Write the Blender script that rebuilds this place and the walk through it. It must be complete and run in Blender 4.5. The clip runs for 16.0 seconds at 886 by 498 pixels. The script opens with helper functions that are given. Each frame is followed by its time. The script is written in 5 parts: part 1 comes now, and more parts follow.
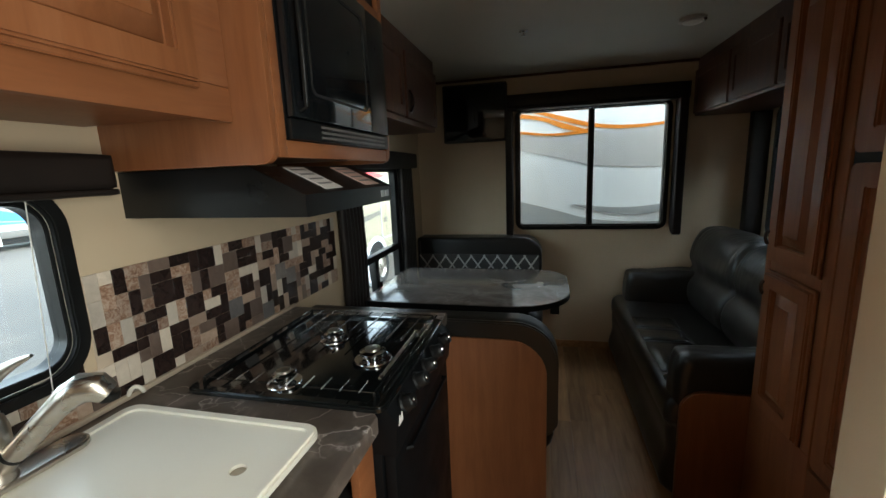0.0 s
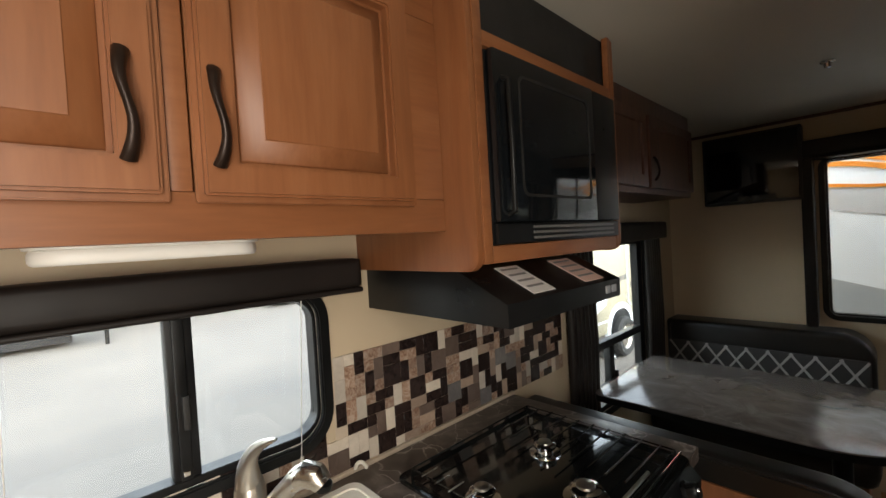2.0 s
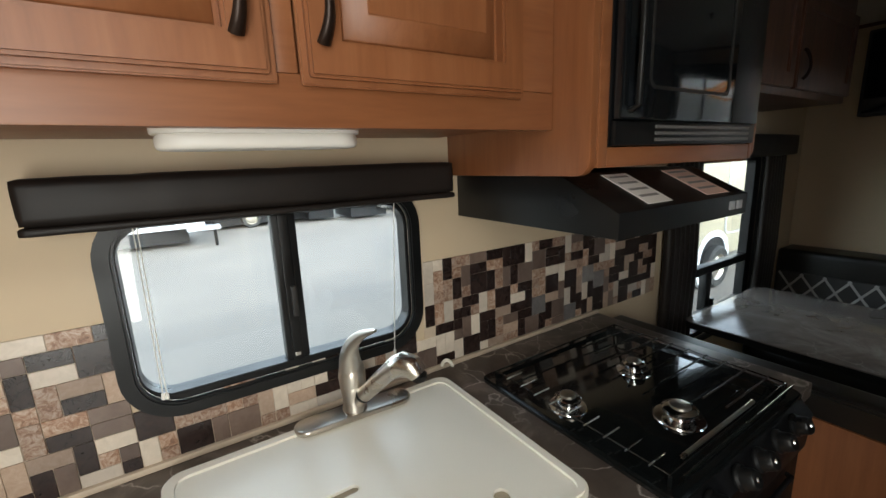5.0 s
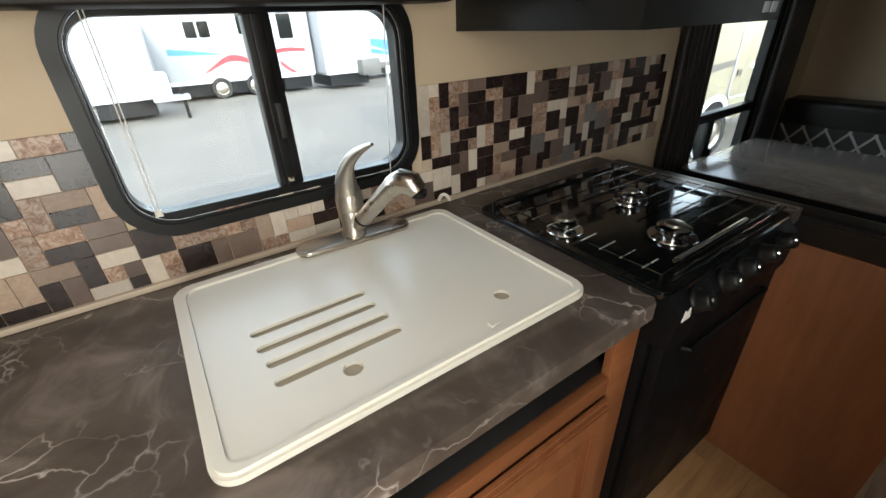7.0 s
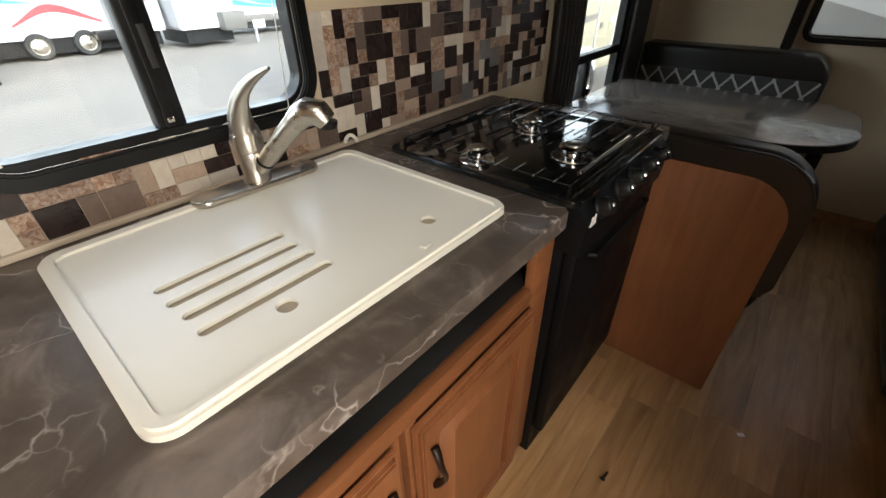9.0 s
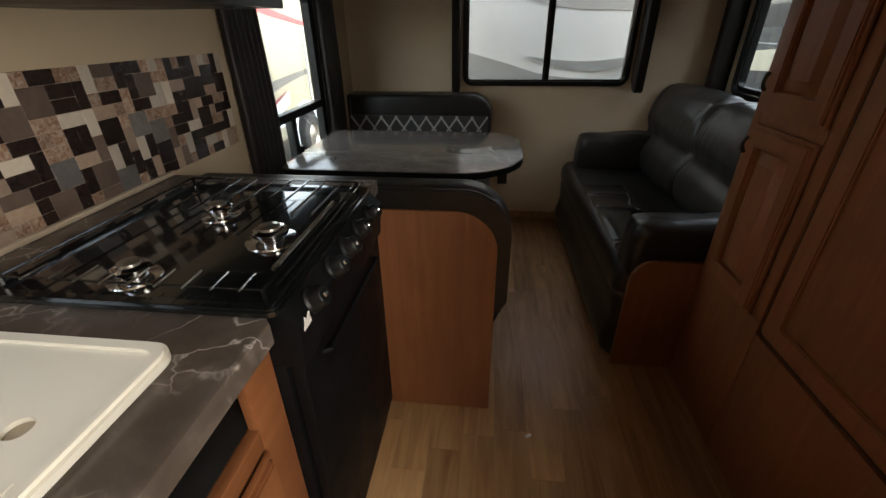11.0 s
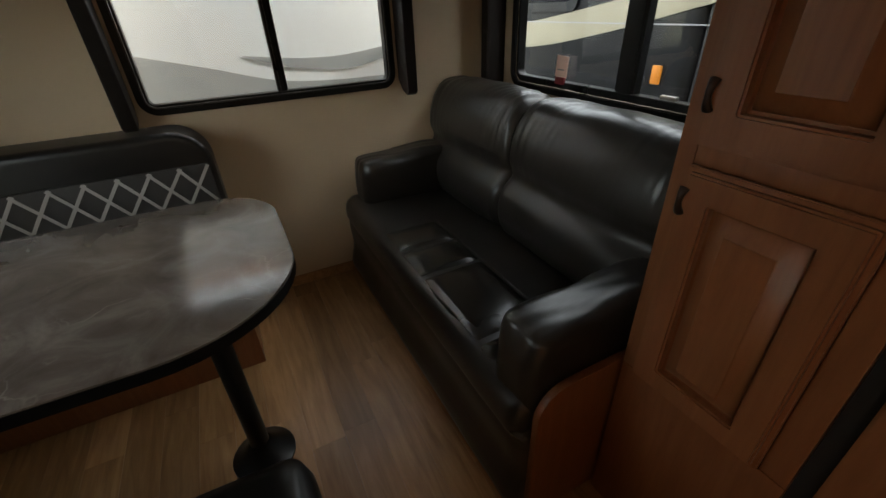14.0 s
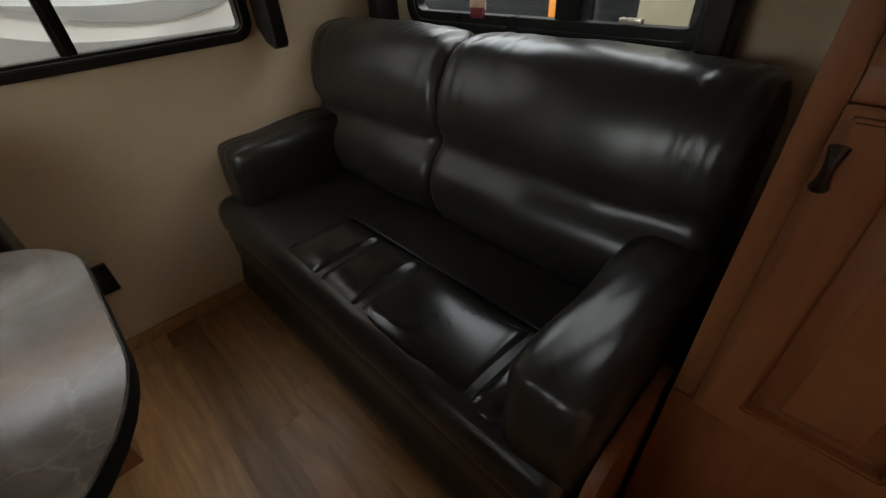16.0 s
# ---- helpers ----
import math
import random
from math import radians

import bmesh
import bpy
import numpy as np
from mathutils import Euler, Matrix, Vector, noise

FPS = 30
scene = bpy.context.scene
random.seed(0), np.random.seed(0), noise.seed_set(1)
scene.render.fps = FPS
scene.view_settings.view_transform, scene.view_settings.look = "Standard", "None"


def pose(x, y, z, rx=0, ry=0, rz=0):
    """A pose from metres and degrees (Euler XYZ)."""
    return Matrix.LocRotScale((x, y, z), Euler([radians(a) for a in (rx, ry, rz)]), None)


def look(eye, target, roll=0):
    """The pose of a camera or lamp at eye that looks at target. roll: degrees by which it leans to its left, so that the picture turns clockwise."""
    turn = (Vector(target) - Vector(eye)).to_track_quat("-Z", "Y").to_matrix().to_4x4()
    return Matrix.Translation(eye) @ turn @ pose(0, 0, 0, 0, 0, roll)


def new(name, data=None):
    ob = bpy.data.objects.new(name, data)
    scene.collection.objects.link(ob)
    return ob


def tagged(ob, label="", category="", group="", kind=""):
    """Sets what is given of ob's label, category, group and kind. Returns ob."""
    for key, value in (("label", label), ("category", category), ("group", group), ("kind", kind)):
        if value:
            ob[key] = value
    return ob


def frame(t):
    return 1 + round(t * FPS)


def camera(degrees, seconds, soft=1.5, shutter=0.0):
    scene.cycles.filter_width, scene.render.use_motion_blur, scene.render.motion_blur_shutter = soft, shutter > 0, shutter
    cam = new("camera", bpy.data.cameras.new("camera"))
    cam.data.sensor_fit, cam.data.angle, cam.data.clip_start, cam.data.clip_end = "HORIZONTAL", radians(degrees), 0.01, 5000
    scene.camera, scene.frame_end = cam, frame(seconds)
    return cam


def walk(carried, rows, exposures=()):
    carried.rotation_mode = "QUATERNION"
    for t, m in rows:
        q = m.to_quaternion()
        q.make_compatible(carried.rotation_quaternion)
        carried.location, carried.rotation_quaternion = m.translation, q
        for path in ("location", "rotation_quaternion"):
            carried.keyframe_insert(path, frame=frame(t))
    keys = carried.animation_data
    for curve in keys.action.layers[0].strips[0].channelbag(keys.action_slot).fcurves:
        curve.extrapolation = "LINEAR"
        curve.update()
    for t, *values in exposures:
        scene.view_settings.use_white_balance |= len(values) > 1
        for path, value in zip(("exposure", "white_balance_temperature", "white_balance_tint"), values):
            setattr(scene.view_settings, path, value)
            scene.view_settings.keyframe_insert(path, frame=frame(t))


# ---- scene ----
cam = camera(94.2, 16.0)
PATH = [
    (0, (0.975, -0.024, 1.42), (0.501, 1.884, 1.049), -2.3),
    (0.5, (1.003, 0.032, 1.459), (0.16, 1.828, 1.208), -2.7),
    (1, (0.991, 0.056, 1.495), (-0.128, 1.706, 1.334), -3.2),
    (1.5, (0.99, 0.088, 1.508), (-0.325, 1.592, 1.41), -3.3),
    (2, (0.986, 0.122, 1.516), (-0.468, 1.494, 1.473), -3.4),
    (2.5, (0.972, 0.128, 1.528), (-0.573, 1.398, 1.524), -3.5),
    (3, (0.962, 0.127, 1.544), (-0.648, 1.314, 1.547), -3.4),
    (5.5, (0.917, 0.103, 1.455), (-0.7, 1.138, 0.895), -2.5),
    (6, (0.916, 0.099, 1.425), (-0.656, 1.111, 0.716), -2.6),
    (6.5, (0.913, 0.089, 1.396), (-0.604, 1.079, 0.548), -2.5),
    (7, (0.912, 0.08, 1.357), (-0.548, 1.052, 0.396), -2.6),
    (7.5, (0.91, 0.071, 1.327), (-0.482, 1.043, 0.27), -2.2),
    (8, (0.908, 0.063, 1.306), (-0.41, 1.069, 0.188), -2.0),
    (8.5, (0.906, 0.053, 1.29), (-0.311, 1.155, 0.148), -1.4),
    (9, (0.901, 0.031, 1.295), (-0.181, 1.288, 0.177), -0.9),
    (9.5, (0.897, 0.004, 1.31), (0.003, 1.434, 0.235), -0.6),
    (10, (0.91, 0.02, 1.303), (0.25, 1.614, 0.291), -0.6),
    (10.2, (0.919, 0.051, 1.3), (0.358, 1.693, 0.306), -0.7),
    (12.3, (0.975, 0.606, 1.292), (1.224, 2.357, 0.357), -0.6),
    (12.5, (0.982, 0.643, 1.289), (1.28, 2.386, 0.354), -0.9),
    (13, (1.008, 0.791, 1.287), (1.459, 2.491, 0.335), -1.4),
    (13.5, (1.047, 0.992, 1.305), (1.654, 2.626, 0.324), -2.0),
    (14, (1.054, 1.201, 1.288), (1.817, 2.742, 0.267), -2.4),
    (14.5, (1.048, 1.391, 1.283), (1.937, 2.818, 0.199), -2.9),
    (15, (1.046, 1.492, 1.27), (2.028, 2.817, 0.137), -3.3),
    (15.5, (1.088, 1.552, 1.243), (2.141, 2.789, 0.076), -3.4),
    (16, (1.178, 1.602, 1.184), (2.262, 2.786, -0.009), -3.9),
]
EXPOSURES = [(0.0, 1.65, 5950, 0), (1.0, 1.7, 6300, 5), (3.0, 1.65, 6550, 9), (5.5, 1.5, 6000, 4), (7.5, 1.52, 6200, 6), (9.0, 1.6, 6350, 8), (10.2, 1.65, 6400, 8), (12.3, 1.8, 6850, 8), (14.0, 1.9, 7050, 9), (16.0, 2.0, 7200, 10)]
walk(cam, [(t, look(eye, target, roll)) for t, eye, target, roll in PATH], EXPOSURES)

# ---- light ----
SUN_TO = Vector((0.90, -0.16, 0.426)).normalized()
world = bpy.data.worlds.new("sky")
world.use_nodes = True
scene.world = world
wn = world.node_tree.nodes
sky = wn.new("ShaderNodeTexSky")
sky.sky_type = 'NISHITA'
sky.sun_disc = False
sky.sun_elevation = math.asin(SUN_TO.z)
sky.sun_rotation = math.atan2(SUN_TO.x, SUN_TO.y)
wn["Background"].inputs[1].default_value = 0.44
haze = wn.new("ShaderNodeHueSaturation")
haze.inputs["Saturation"].default_value = 0.35
world.node_tree.links.new(sky.outputs[0], haze.inputs["Color"])
world.node_tree.links.new(haze.outputs[0], wn["Background"].inputs[0])
sun = new("sun", bpy.data.lights.new("sun", "SUN"))
sun.data.energy, sun.data.angle, sun.data.color = 1.1, radians(0.6), (1.0, 0.95, 0.88)
sun.matrix_world = look((0, 0, 0), tuple(-SUN_TO))
# daylight of the open entry door behind the viewer
door_sky = new("entry_daylight", bpy.data.lights.new("entry_daylight", "AREA"))
door_sky.data.shape, door_sky.data.size, door_sky.data.size_y = 'RECTANGLE', 0.5, 1.2
door_sky.data.energy, door_sky.data.color = 7.4, (1.0, 0.94, 0.85)
door_sky.matrix_world = look((1.74, -0.36, 1.25), (0.4, 0.1, 1.05))


# fill lamp in an assumed, unseen roof vent, added to light sink and cabinets
top_fill = new("overhead_fill", bpy.data.lights.new("overhead_fill", "AREA"))
top_fill.data.shape, top_fill.data.size, top_fill.data.size_y = 'RECTANGLE', 0.34, 0.34
top_fill.data.energy, top_fill.data.color = 3.2, (1.0, 0.97, 0.93)
top_fill.matrix_world = look((1.34, -0.32, 2.14), (1.34, -0.319, 0.0))


# ---- materials ----
def nodes_of(name):
    m = bpy.data.materials.new(name)
    m.use_nodes = True
    nt = m.node_tree
    return m, nt, nt.nodes["Principled BSDF"]


def add(nt, kind, **kw):
    n = nt.nodes.new(kind)
    for k, v in kw.items():
        n.inputs[k.replace("_", " ")].default_value = v
    return n


def ramp(nt, fac, stops):
    r = nt.nodes.new("ShaderNodeValToRGB")
    el = r.color_ramp.elements
    while len(el) < len(stops):
        el.new(0.5)
    for e, (p, c) in zip(el, stops):
        e.position, e.color = p, (*c, 1)
    nt.links.new(fac, r.inputs[0])
    return r.outputs[0]


def mapped(nt, scale=(1, 1, 1), rot=(0, 0, 0), shift=False):
    tc = nt.nodes.new("ShaderNodeTexCoord")
    mp = add(nt, "ShaderNodeMapping")
    mp.inputs["Scale"].default_value = scale
    mp.inputs["Rotation"].default_value = rot
    out = tc.outputs["Object"]
    if shift:
        oi = nt.nodes.new("ShaderNodeObjectInfo")
        ad = nt.nodes.new("ShaderNodeVectorMath")
        ad.operation = 'MULTIPLY_ADD'
        nt.links.new(oi.outputs["Random"], ad.inputs[0])
        ad.inputs[1].default_value = (37.0, 51.0, 23.0)
        nt.links.new(out, ad.inputs[2])
        out = ad.outputs[0]
    nt.links.new(out, mp.inputs[0])
    return mp.outputs[0]


def bump(nt, b, height, strength, dist=0.002):
    bp = add(nt, "ShaderNodeBump", Strength=strength, Distance=dist)
    nt.links.new(height, bp.inputs["Height"])
    nt.links.new(bp.outputs[0], b.inputs["Normal"])


def mat_plain(name, col, rough=0.5, metal=0.0, var=0.12, scale=9.0, grain=120.0, bumps=0.08, coat=0.0, spec=0.5, uneven=0.2):
    """Paint, plastic or metal with soft blotches, fine grain and uneven gloss."""
    m, nt, b = nodes_of(name)
    v = mapped(nt)
    n1 = add(nt, "ShaderNodeTexNoise", Scale=scale, Detail=4.0)
    n2 = add(nt, "ShaderNodeTexNoise", Scale=grain, Detail=2.0)
    nt.links.new(v, n1.inputs[0]), nt.links.new(v, n2.inputs[0])
    lo, hi = tuple(c * (1 - var) for c in col), tuple(min(1, c * (1 + var)) for c in col)
    nt.links.new(ramp(nt, n1.outputs[0], [(0.3, lo), (0.7, hi)]), b.inputs["Base Color"])
    rr = add(nt, "ShaderNodeMapRange", From_Min=0.3, From_Max=0.7, To_Min=rough * (1 - uneven), To_Max=min(1, rough * (1 + uneven)))
    nt.links.new(n1.outputs[0], rr.inputs[0]), nt.links.new(rr.outputs[0], b.inputs["Roughness"])
    b.inputs["Metallic"].default_value = metal
    b.inputs["Coat Weight"].default_value = coat
    b.inputs["Specular IOR Level"].default_value = spec
    if bumps:
        bump(nt, b, n2.outputs[0], bumps, 0.0012)
    return m


def mat_wood(name, dark, mid, light, axis="z", rough=0.42, coat=0.1, shift=True, pieces=0.0):
    """Stained timber: long grain along one axis, fine pores, slow change of tone."""
    m, nt, b = nodes_of(name)
    s = {"x": (1.5, 16, 16), "y": (16, 1.5, 16), "z": (16, 16, 1.5)}[axis]
    v = mapped(nt, s, shift=shift)
    n1 = add(nt, "ShaderNodeTexNoise", Scale=1.6, Detail=6.0, Distortion=1.1)
    nt.links.new(v, n1.inputs[0])
    v2 = mapped(nt, tuple(k * 7 for k in s), shift=shift)
    n2 = add(nt, "ShaderNodeTexNoise", Scale=1.5, Detail=3.0)
    nt.links.new(v2, n2.inputs[0])
    v3 = mapped(nt, (1, 1, 1), shift=shift)
    n3 = add(nt, "ShaderNodeTexNoise", Scale=3.0, Detail=2.0)
    nt.links.new(v3, n3.inputs[0])
    c = ramp(nt, n1.outputs[0], [(0.28, dark), (0.5, mid), (0.74, light)])
    fine = ramp(nt, n2.outputs[0], [(0.3, (0.92, 0.91, 0.9)), (0.6, (1, 1, 1))])
    slow = ramp(nt, n3.outputs[0], [(0.3, (0.86, 0.84, 0.83)), (0.7, (1.06, 1.05, 1.04))])
    mx = nt.nodes.new("ShaderNodeMix")
    mx.data_type, mx.blend_type = 'RGBA', 'MULTIPLY'
    mx.inputs[0].default_value = 1.0
    nt.links.new(c, mx.inputs[6]), nt.links.new(fine, mx.inputs[7])
    my = nt.nodes.new("ShaderNodeMix")
    my.data_type, my.blend_type = 'RGBA', 'MULTIPLY'
    my.inputs[0].default_value = 1.0
    nt.links.new(mx.outputs[2], my.inputs[6]), nt.links.new(slow, my.inputs[7])
    out = my.outputs[2]
    if pieces:
        oi = nt.nodes.new("ShaderNodeObjectInfo")
        tone = ramp(nt, oi.outputs["Random"], [(0.0, (1 - pieces, 1 - pieces * 1.05, 1 - pieces * 1.1)), (1.0, (1 + pieces, 1 + pieces, 1 + pieces))])
        mz = nt.nodes.new("ShaderNodeMix")
        mz.data_type, mz.blend_type = 'RGBA', 'MULTIPLY'
        mz.inputs[0].default_value = 1.0
        nt.links.new(out, mz.inputs[6]), nt.links.new(tone, mz.inputs[7])
        out = mz.outputs[2]
    nt.links.new(out, b.inputs["Base Color"])
    b.inputs["Roughness"].default_value = rough
    b.inputs["Coat Weight"].default_value = coat
    b.inputs["Coat Roughness"].default_value = 0.35
    bump(nt, b, n2.outputs[0], 0.06, 0.001)
    return m


def mat_laminate(name, rough, dark=(0.035, 0.028, 0.023), mid=(0.085, 0.068, 0.056), light=(0.17, 0.142, 0.12), vein=(0.46, 0.41, 0.36), ior=1.5, width=1.0, cells=5.2, amount=0.0, clouds=5.5):
    """Dark marble-print laminate with thin broken pale veins."""
    m, nt, b = nodes_of(name)
    v = mapped(nt)
    n1 = add(nt, "ShaderNodeTexNoise", Scale=clouds, Detail=8.0, Roughness=0.62, Distortion=0.9)
    nt.links.new(v, n1.inputs[0])
    base = ramp(nt, n1.outputs[0], [(0.3, dark), (0.52, mid), (0.6, tuple(0.6 * p + 0.4 * q for p, q in zip(mid, light))), (0.74, light)])
    warp = add(nt, "ShaderNodeTexNoise", Scale=4.0, Detail=5.0)
    nt.links.new(v, warp.inputs[0])
    ad = nt.nodes.new("ShaderNodeVectorMath")
    ad.operation = 'MULTIPLY_ADD'
    nt.links.new(warp.outputs["Color"], ad.inputs[0])
    ad.inputs[1].default_value = (0.35, 0.35, 0.35)
    nt.links.new(v, ad.inputs[2])
    vo = add(nt, "ShaderNodeTexVoronoi", Scale=cells)
    vo.feature = 'DISTANCE_TO_EDGE'
    nt.links.new(ad.outputs[0], vo.inputs[0])
    line = ramp(nt, vo.outputs["Distance"], [(0.0, (1, 1, 1)), (0.014 * width, (0.55, 0.55, 0.55)), (0.05 * width, (0, 0, 0))])
    keep = add(nt, "ShaderNodeTexNoise", Scale=5.0, Detail=5.0)
    nt.links.new(v, keep.inputs[0])
    mask = ramp(nt, keep.outputs[0], [(0.46 - amount, (0, 0, 0)), (0.62 - amount, (1, 1, 1))])
    mm = nt.nodes.new("ShaderNodeMath")
    mm.operation = 'MULTIPLY'
    nt.links.new(line, mm.inputs[0]), nt.links.new(mask, mm.inputs[1])
    mx = nt.nodes.new("ShaderNodeMix")
    mx.data_type = 'RGBA'
    nt.links.new(mm.outputs[0], mx.inputs[0]), nt.links.new(base, mx.inputs[6])
    mx.inputs[7].default_value = (*vein, 1)
    nt.links.new(mx.outputs[2], b.inputs["Base Color"])
    b.inputs["Roughness"].default_value = rough
    b.inputs["IOR"].default_value = ior
    fine = add(nt, "ShaderNodeTexNoise", Scale=260.0)
    nt.links.new(v, fine.inputs[0])
    bump(nt, b, fine.outputs[0], 0.05, 0.0006)
    return m


def mat_leather(name, col=(0.012, 0.0105, 0.009), rough=0.3, grain=0.04, spec=0.5):
    """Smooth bonded leather: broad soft gloss, slow tone, fine grain."""
    m, nt, b = nodes_of(name)
    v = mapped(nt)
    n0 = add(nt, "ShaderNodeTexNoise", Scale=5.0, Detail=3.0)
    n1 = add(nt, "ShaderNodeTexNoise", Scale=180.0, Detail=2.0)
    for n in (n0, n1):
        nt.links.new(v, n.inputs[0])
    nt.links.new(ramp(nt, n0.outputs[0], [(0.3, tuple(c * 0.8 for c in col)), (0.7, tuple(c * 1.3 for c in col))]), b.inputs["Base Color"])
    b.inputs["Roughness"].default_value = rough
    b.inputs["Specular IOR Level"].default_value = spec
    if grain:
        bump(nt, b, n1.outputs[0], grain, 0.0006)
    return m


def mat_glass(name, tint=(0.93, 0.95, 0.94)):
    """A thin pane: clear through it, mirror gloss at grazing angles."""
    m = bpy.data.materials.new(name)
    m.use_nodes = True
    nt = m.node_tree
    nt.nodes.clear()
    out = nt.nodes.new("ShaderNodeOutputMaterial")
    tr = nt.nodes.new("ShaderNodeBsdfTransparent")
    tr.inputs[0].default_value = (*tint, 1)
    gl = nt.nodes.new("ShaderNodeBsdfGlossy")
    gl.inputs["Roughness"].default_value = 0.02
    lw = nt.nodes.new("ShaderNodeLayerWeight")
    lw.inputs[0].default_value = 0.5
    pw = nt.nodes.new("ShaderNodeMath")
    pw.operation = 'POWER'
    pw.inputs[1].default_value = 5.0
    nt.links.new(lw.outputs["Facing"], pw.inputs[0])
    fr = add(nt, "ShaderNodeMapRange", To_Min=0.035, To_Max=0.85)
    nt.links.new(pw.outputs[0], fr.inputs[0])
    mx = nt.nodes.new("ShaderNodeMixShader")
    nt.links.new(fr.outputs[0], mx.inputs[0]), nt.links.new(tr.outputs[0], mx.inputs[1]), nt.links.new(gl.outputs[0], mx.inputs[2])
    nt.links.new(mx.outputs[0], out.inputs[0])
    return m


def mat_tile(name, stops, scale, rough):
    m, nt, b = nodes_of(name)
    v = mapped(nt, shift=True)
    n = add(nt, "ShaderNodeTexNoise", Scale=scale, Detail=6.0, Roughness=0.7, Distortion=1.2)
    nt.links.new(v, n.inputs[0])
    c = ramp(nt, n.outputs[0], stops)
    oi = nt.nodes.new("ShaderNodeObjectInfo")
    tone = ramp(nt, oi.outputs["Random"], [(0.0, (0.72, 0.72, 0.74)), (1.0, (1.12, 1.1, 1.08))])
    mx = nt.nodes.new("ShaderNodeMix")
    mx.data_type, mx.blend_type = 'RGBA', 'MULTIPLY'
    mx.inputs[0].default_value = 1.0
    nt.links.new(c, mx.inputs[6]), nt.links.new(tone, mx.inputs[7])
    nt.links.new(mx.outputs[2], b.inputs["Base Color"])
    b.inputs["Roughness"].default_value = rough
    bump(nt, b, n.outputs[0], 0.1, 0.0006)
    return m


WOOD = mat_wood("stained_maple", (0.215, 0.077, 0.028), (0.25, 0.094, 0.035), (0.285, 0.113, 0.045))
WOOD_H = mat_wood("stained_maple_across", (0.215, 0.077, 0.028), (0.25, 0.094, 0.035), (0.285, 0.113, 0.045), axis="y")
# same grain as the maple, at about a third of its colour values
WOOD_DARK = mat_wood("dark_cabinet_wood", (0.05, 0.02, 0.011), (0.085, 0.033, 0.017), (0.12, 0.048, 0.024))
PLANK = mat_wood("vinyl_plank", (0.27, 0.145, 0.06), (0.38, 0.215, 0.095), (0.48, 0.295, 0.14), axis="y", rough=0.36, coat=0.0, pieces=0.2)
WALLPAPER = mat_plain("beige_wall_vinyl", (0.57, 0.455, 0.31), 0.6, var=0.06, scale=2.5, grain=420, bumps=0.12)
CEIL = mat_plain("ceiling_panel", (0.56, 0.53, 0.45), 0.6, var=0.05, scale=3, grain=300, bumps=0.1)
COUNTER = mat_laminate("marble_laminate", 0.33, (0.06, 0.045, 0.036), (0.105, 0.083, 0.068), (0.25, 0.205, 0.178), vein=(0.58, 0.52, 0.47), amount=0.015, width=0.55, cells=10.0, clouds=6.5)
TABLE = mat_laminate("table_laminate", 0.17, (0.1, 0.085, 0.072), (0.165, 0.143, 0.122), (0.25, 0.222, 0.195), (0.27, 0.243, 0.215), 1.8, width=0.45, cells=6.5, amount=-0.05, clouds=7.0)
CREAM = mat_plain("cream_sink_plastic", (0.84, 0.8, 0.7), 0.34, var=0.02, scale=3, bumps=0.02, coat=0.15, uneven=0.05)
CREAM_EDGE = mat_plain("cream_trim", (0.55, 0.45, 0.34), 0.45, var=0.08)
NICKEL = mat_plain("brushed_nickel", (0.56, 0.52, 0.46), 0.3, metal=1.0, var=0.08, bumps=0.04)
CHROME = mat_plain("chrome", (0.75, 0.75, 0.75), 0.12, metal=1.0, var=0.05, bumps=0.0)
BLACK = mat_plain("black_plastic", (0.008, 0.0082, 0.0084), 0.34, var=0.3, bumps=0.06, spec=0.25)
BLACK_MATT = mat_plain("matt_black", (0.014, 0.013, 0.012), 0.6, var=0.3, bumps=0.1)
ENAMEL = mat_plain("black_enamel", (0.006, 0.007, 0.007), 0.12, var=0.3, bumps=0.02, coat=0.6)
DARKGLASS = mat_plain("dark_glass", (0.006, 0.007, 0.008), 0.08, var=0.2, bumps=0.0)
OVEN = mat_plain("oven_black", (0.005, 0.005, 0.0055), 0.5, var=0.2, bumps=0.02, spec=0.12)
BRONZE = mat_plain("oil_rubbed_bronze", (0.03, 0.018, 0.013), 0.36, metal=0.6, var=0.3)
LEATHER = mat_leather("black_leather", (0.02, 0.018, 0.015), rough=0.32, grain=0.0)
POLISHED = mat_leather("polished_black_leather", (0.02, 0.018, 0.015), rough=0.17, grain=0.0)
VINYL = mat_leather("black_vinyl", (0.011, 0.01, 0.009), 0.36, spec=0.4)
VALANCE = mat_leather("brown_black_fabric", (0.013, 0.0095, 0.008), 0.5, spec=0.3)
LATTICE = mat_plain("charcoal_weave", (0.045, 0.042, 0.04), 0.8, var=0.2, grain=600, bumps=0.3)
WHITE_TAPE = mat_plain("pale_ribbon", (0.42, 0.4, 0.37), 0.7, var=0.1, bumps=0.2)
LAMP_WHITE = mat_plain("white_diffuser", (0.82, 0.8, 0.75), 0.4, var=0.03, bumps=0.02)
PAPER = mat_plain("paper_label", (0.78, 0.74, 0.7), 0.6, var=0.05, bumps=0.02)
PINK = mat_plain("pink_tag", (0.72, 0.5, 0.42), 0.6, var=0.06, bumps=0.02)
INK = mat_plain("grey_print", (0.25, 0.23, 0.22), 0.6, bumps=0.0)
GLASS = mat_glass("window_glass")
STRING = mat_plain("white_cord", (0.7, 0.68, 0.63), 0.7)
RUBBER = mat_plain("tyre_rubber", (0.02, 0.02, 0.02), 0.7)
RV_WHITE = mat_plain("white_fibreglass", (0.8, 0.85, 0.91), 0.3, var=0.03, scale=1.5, bumps=0.02)
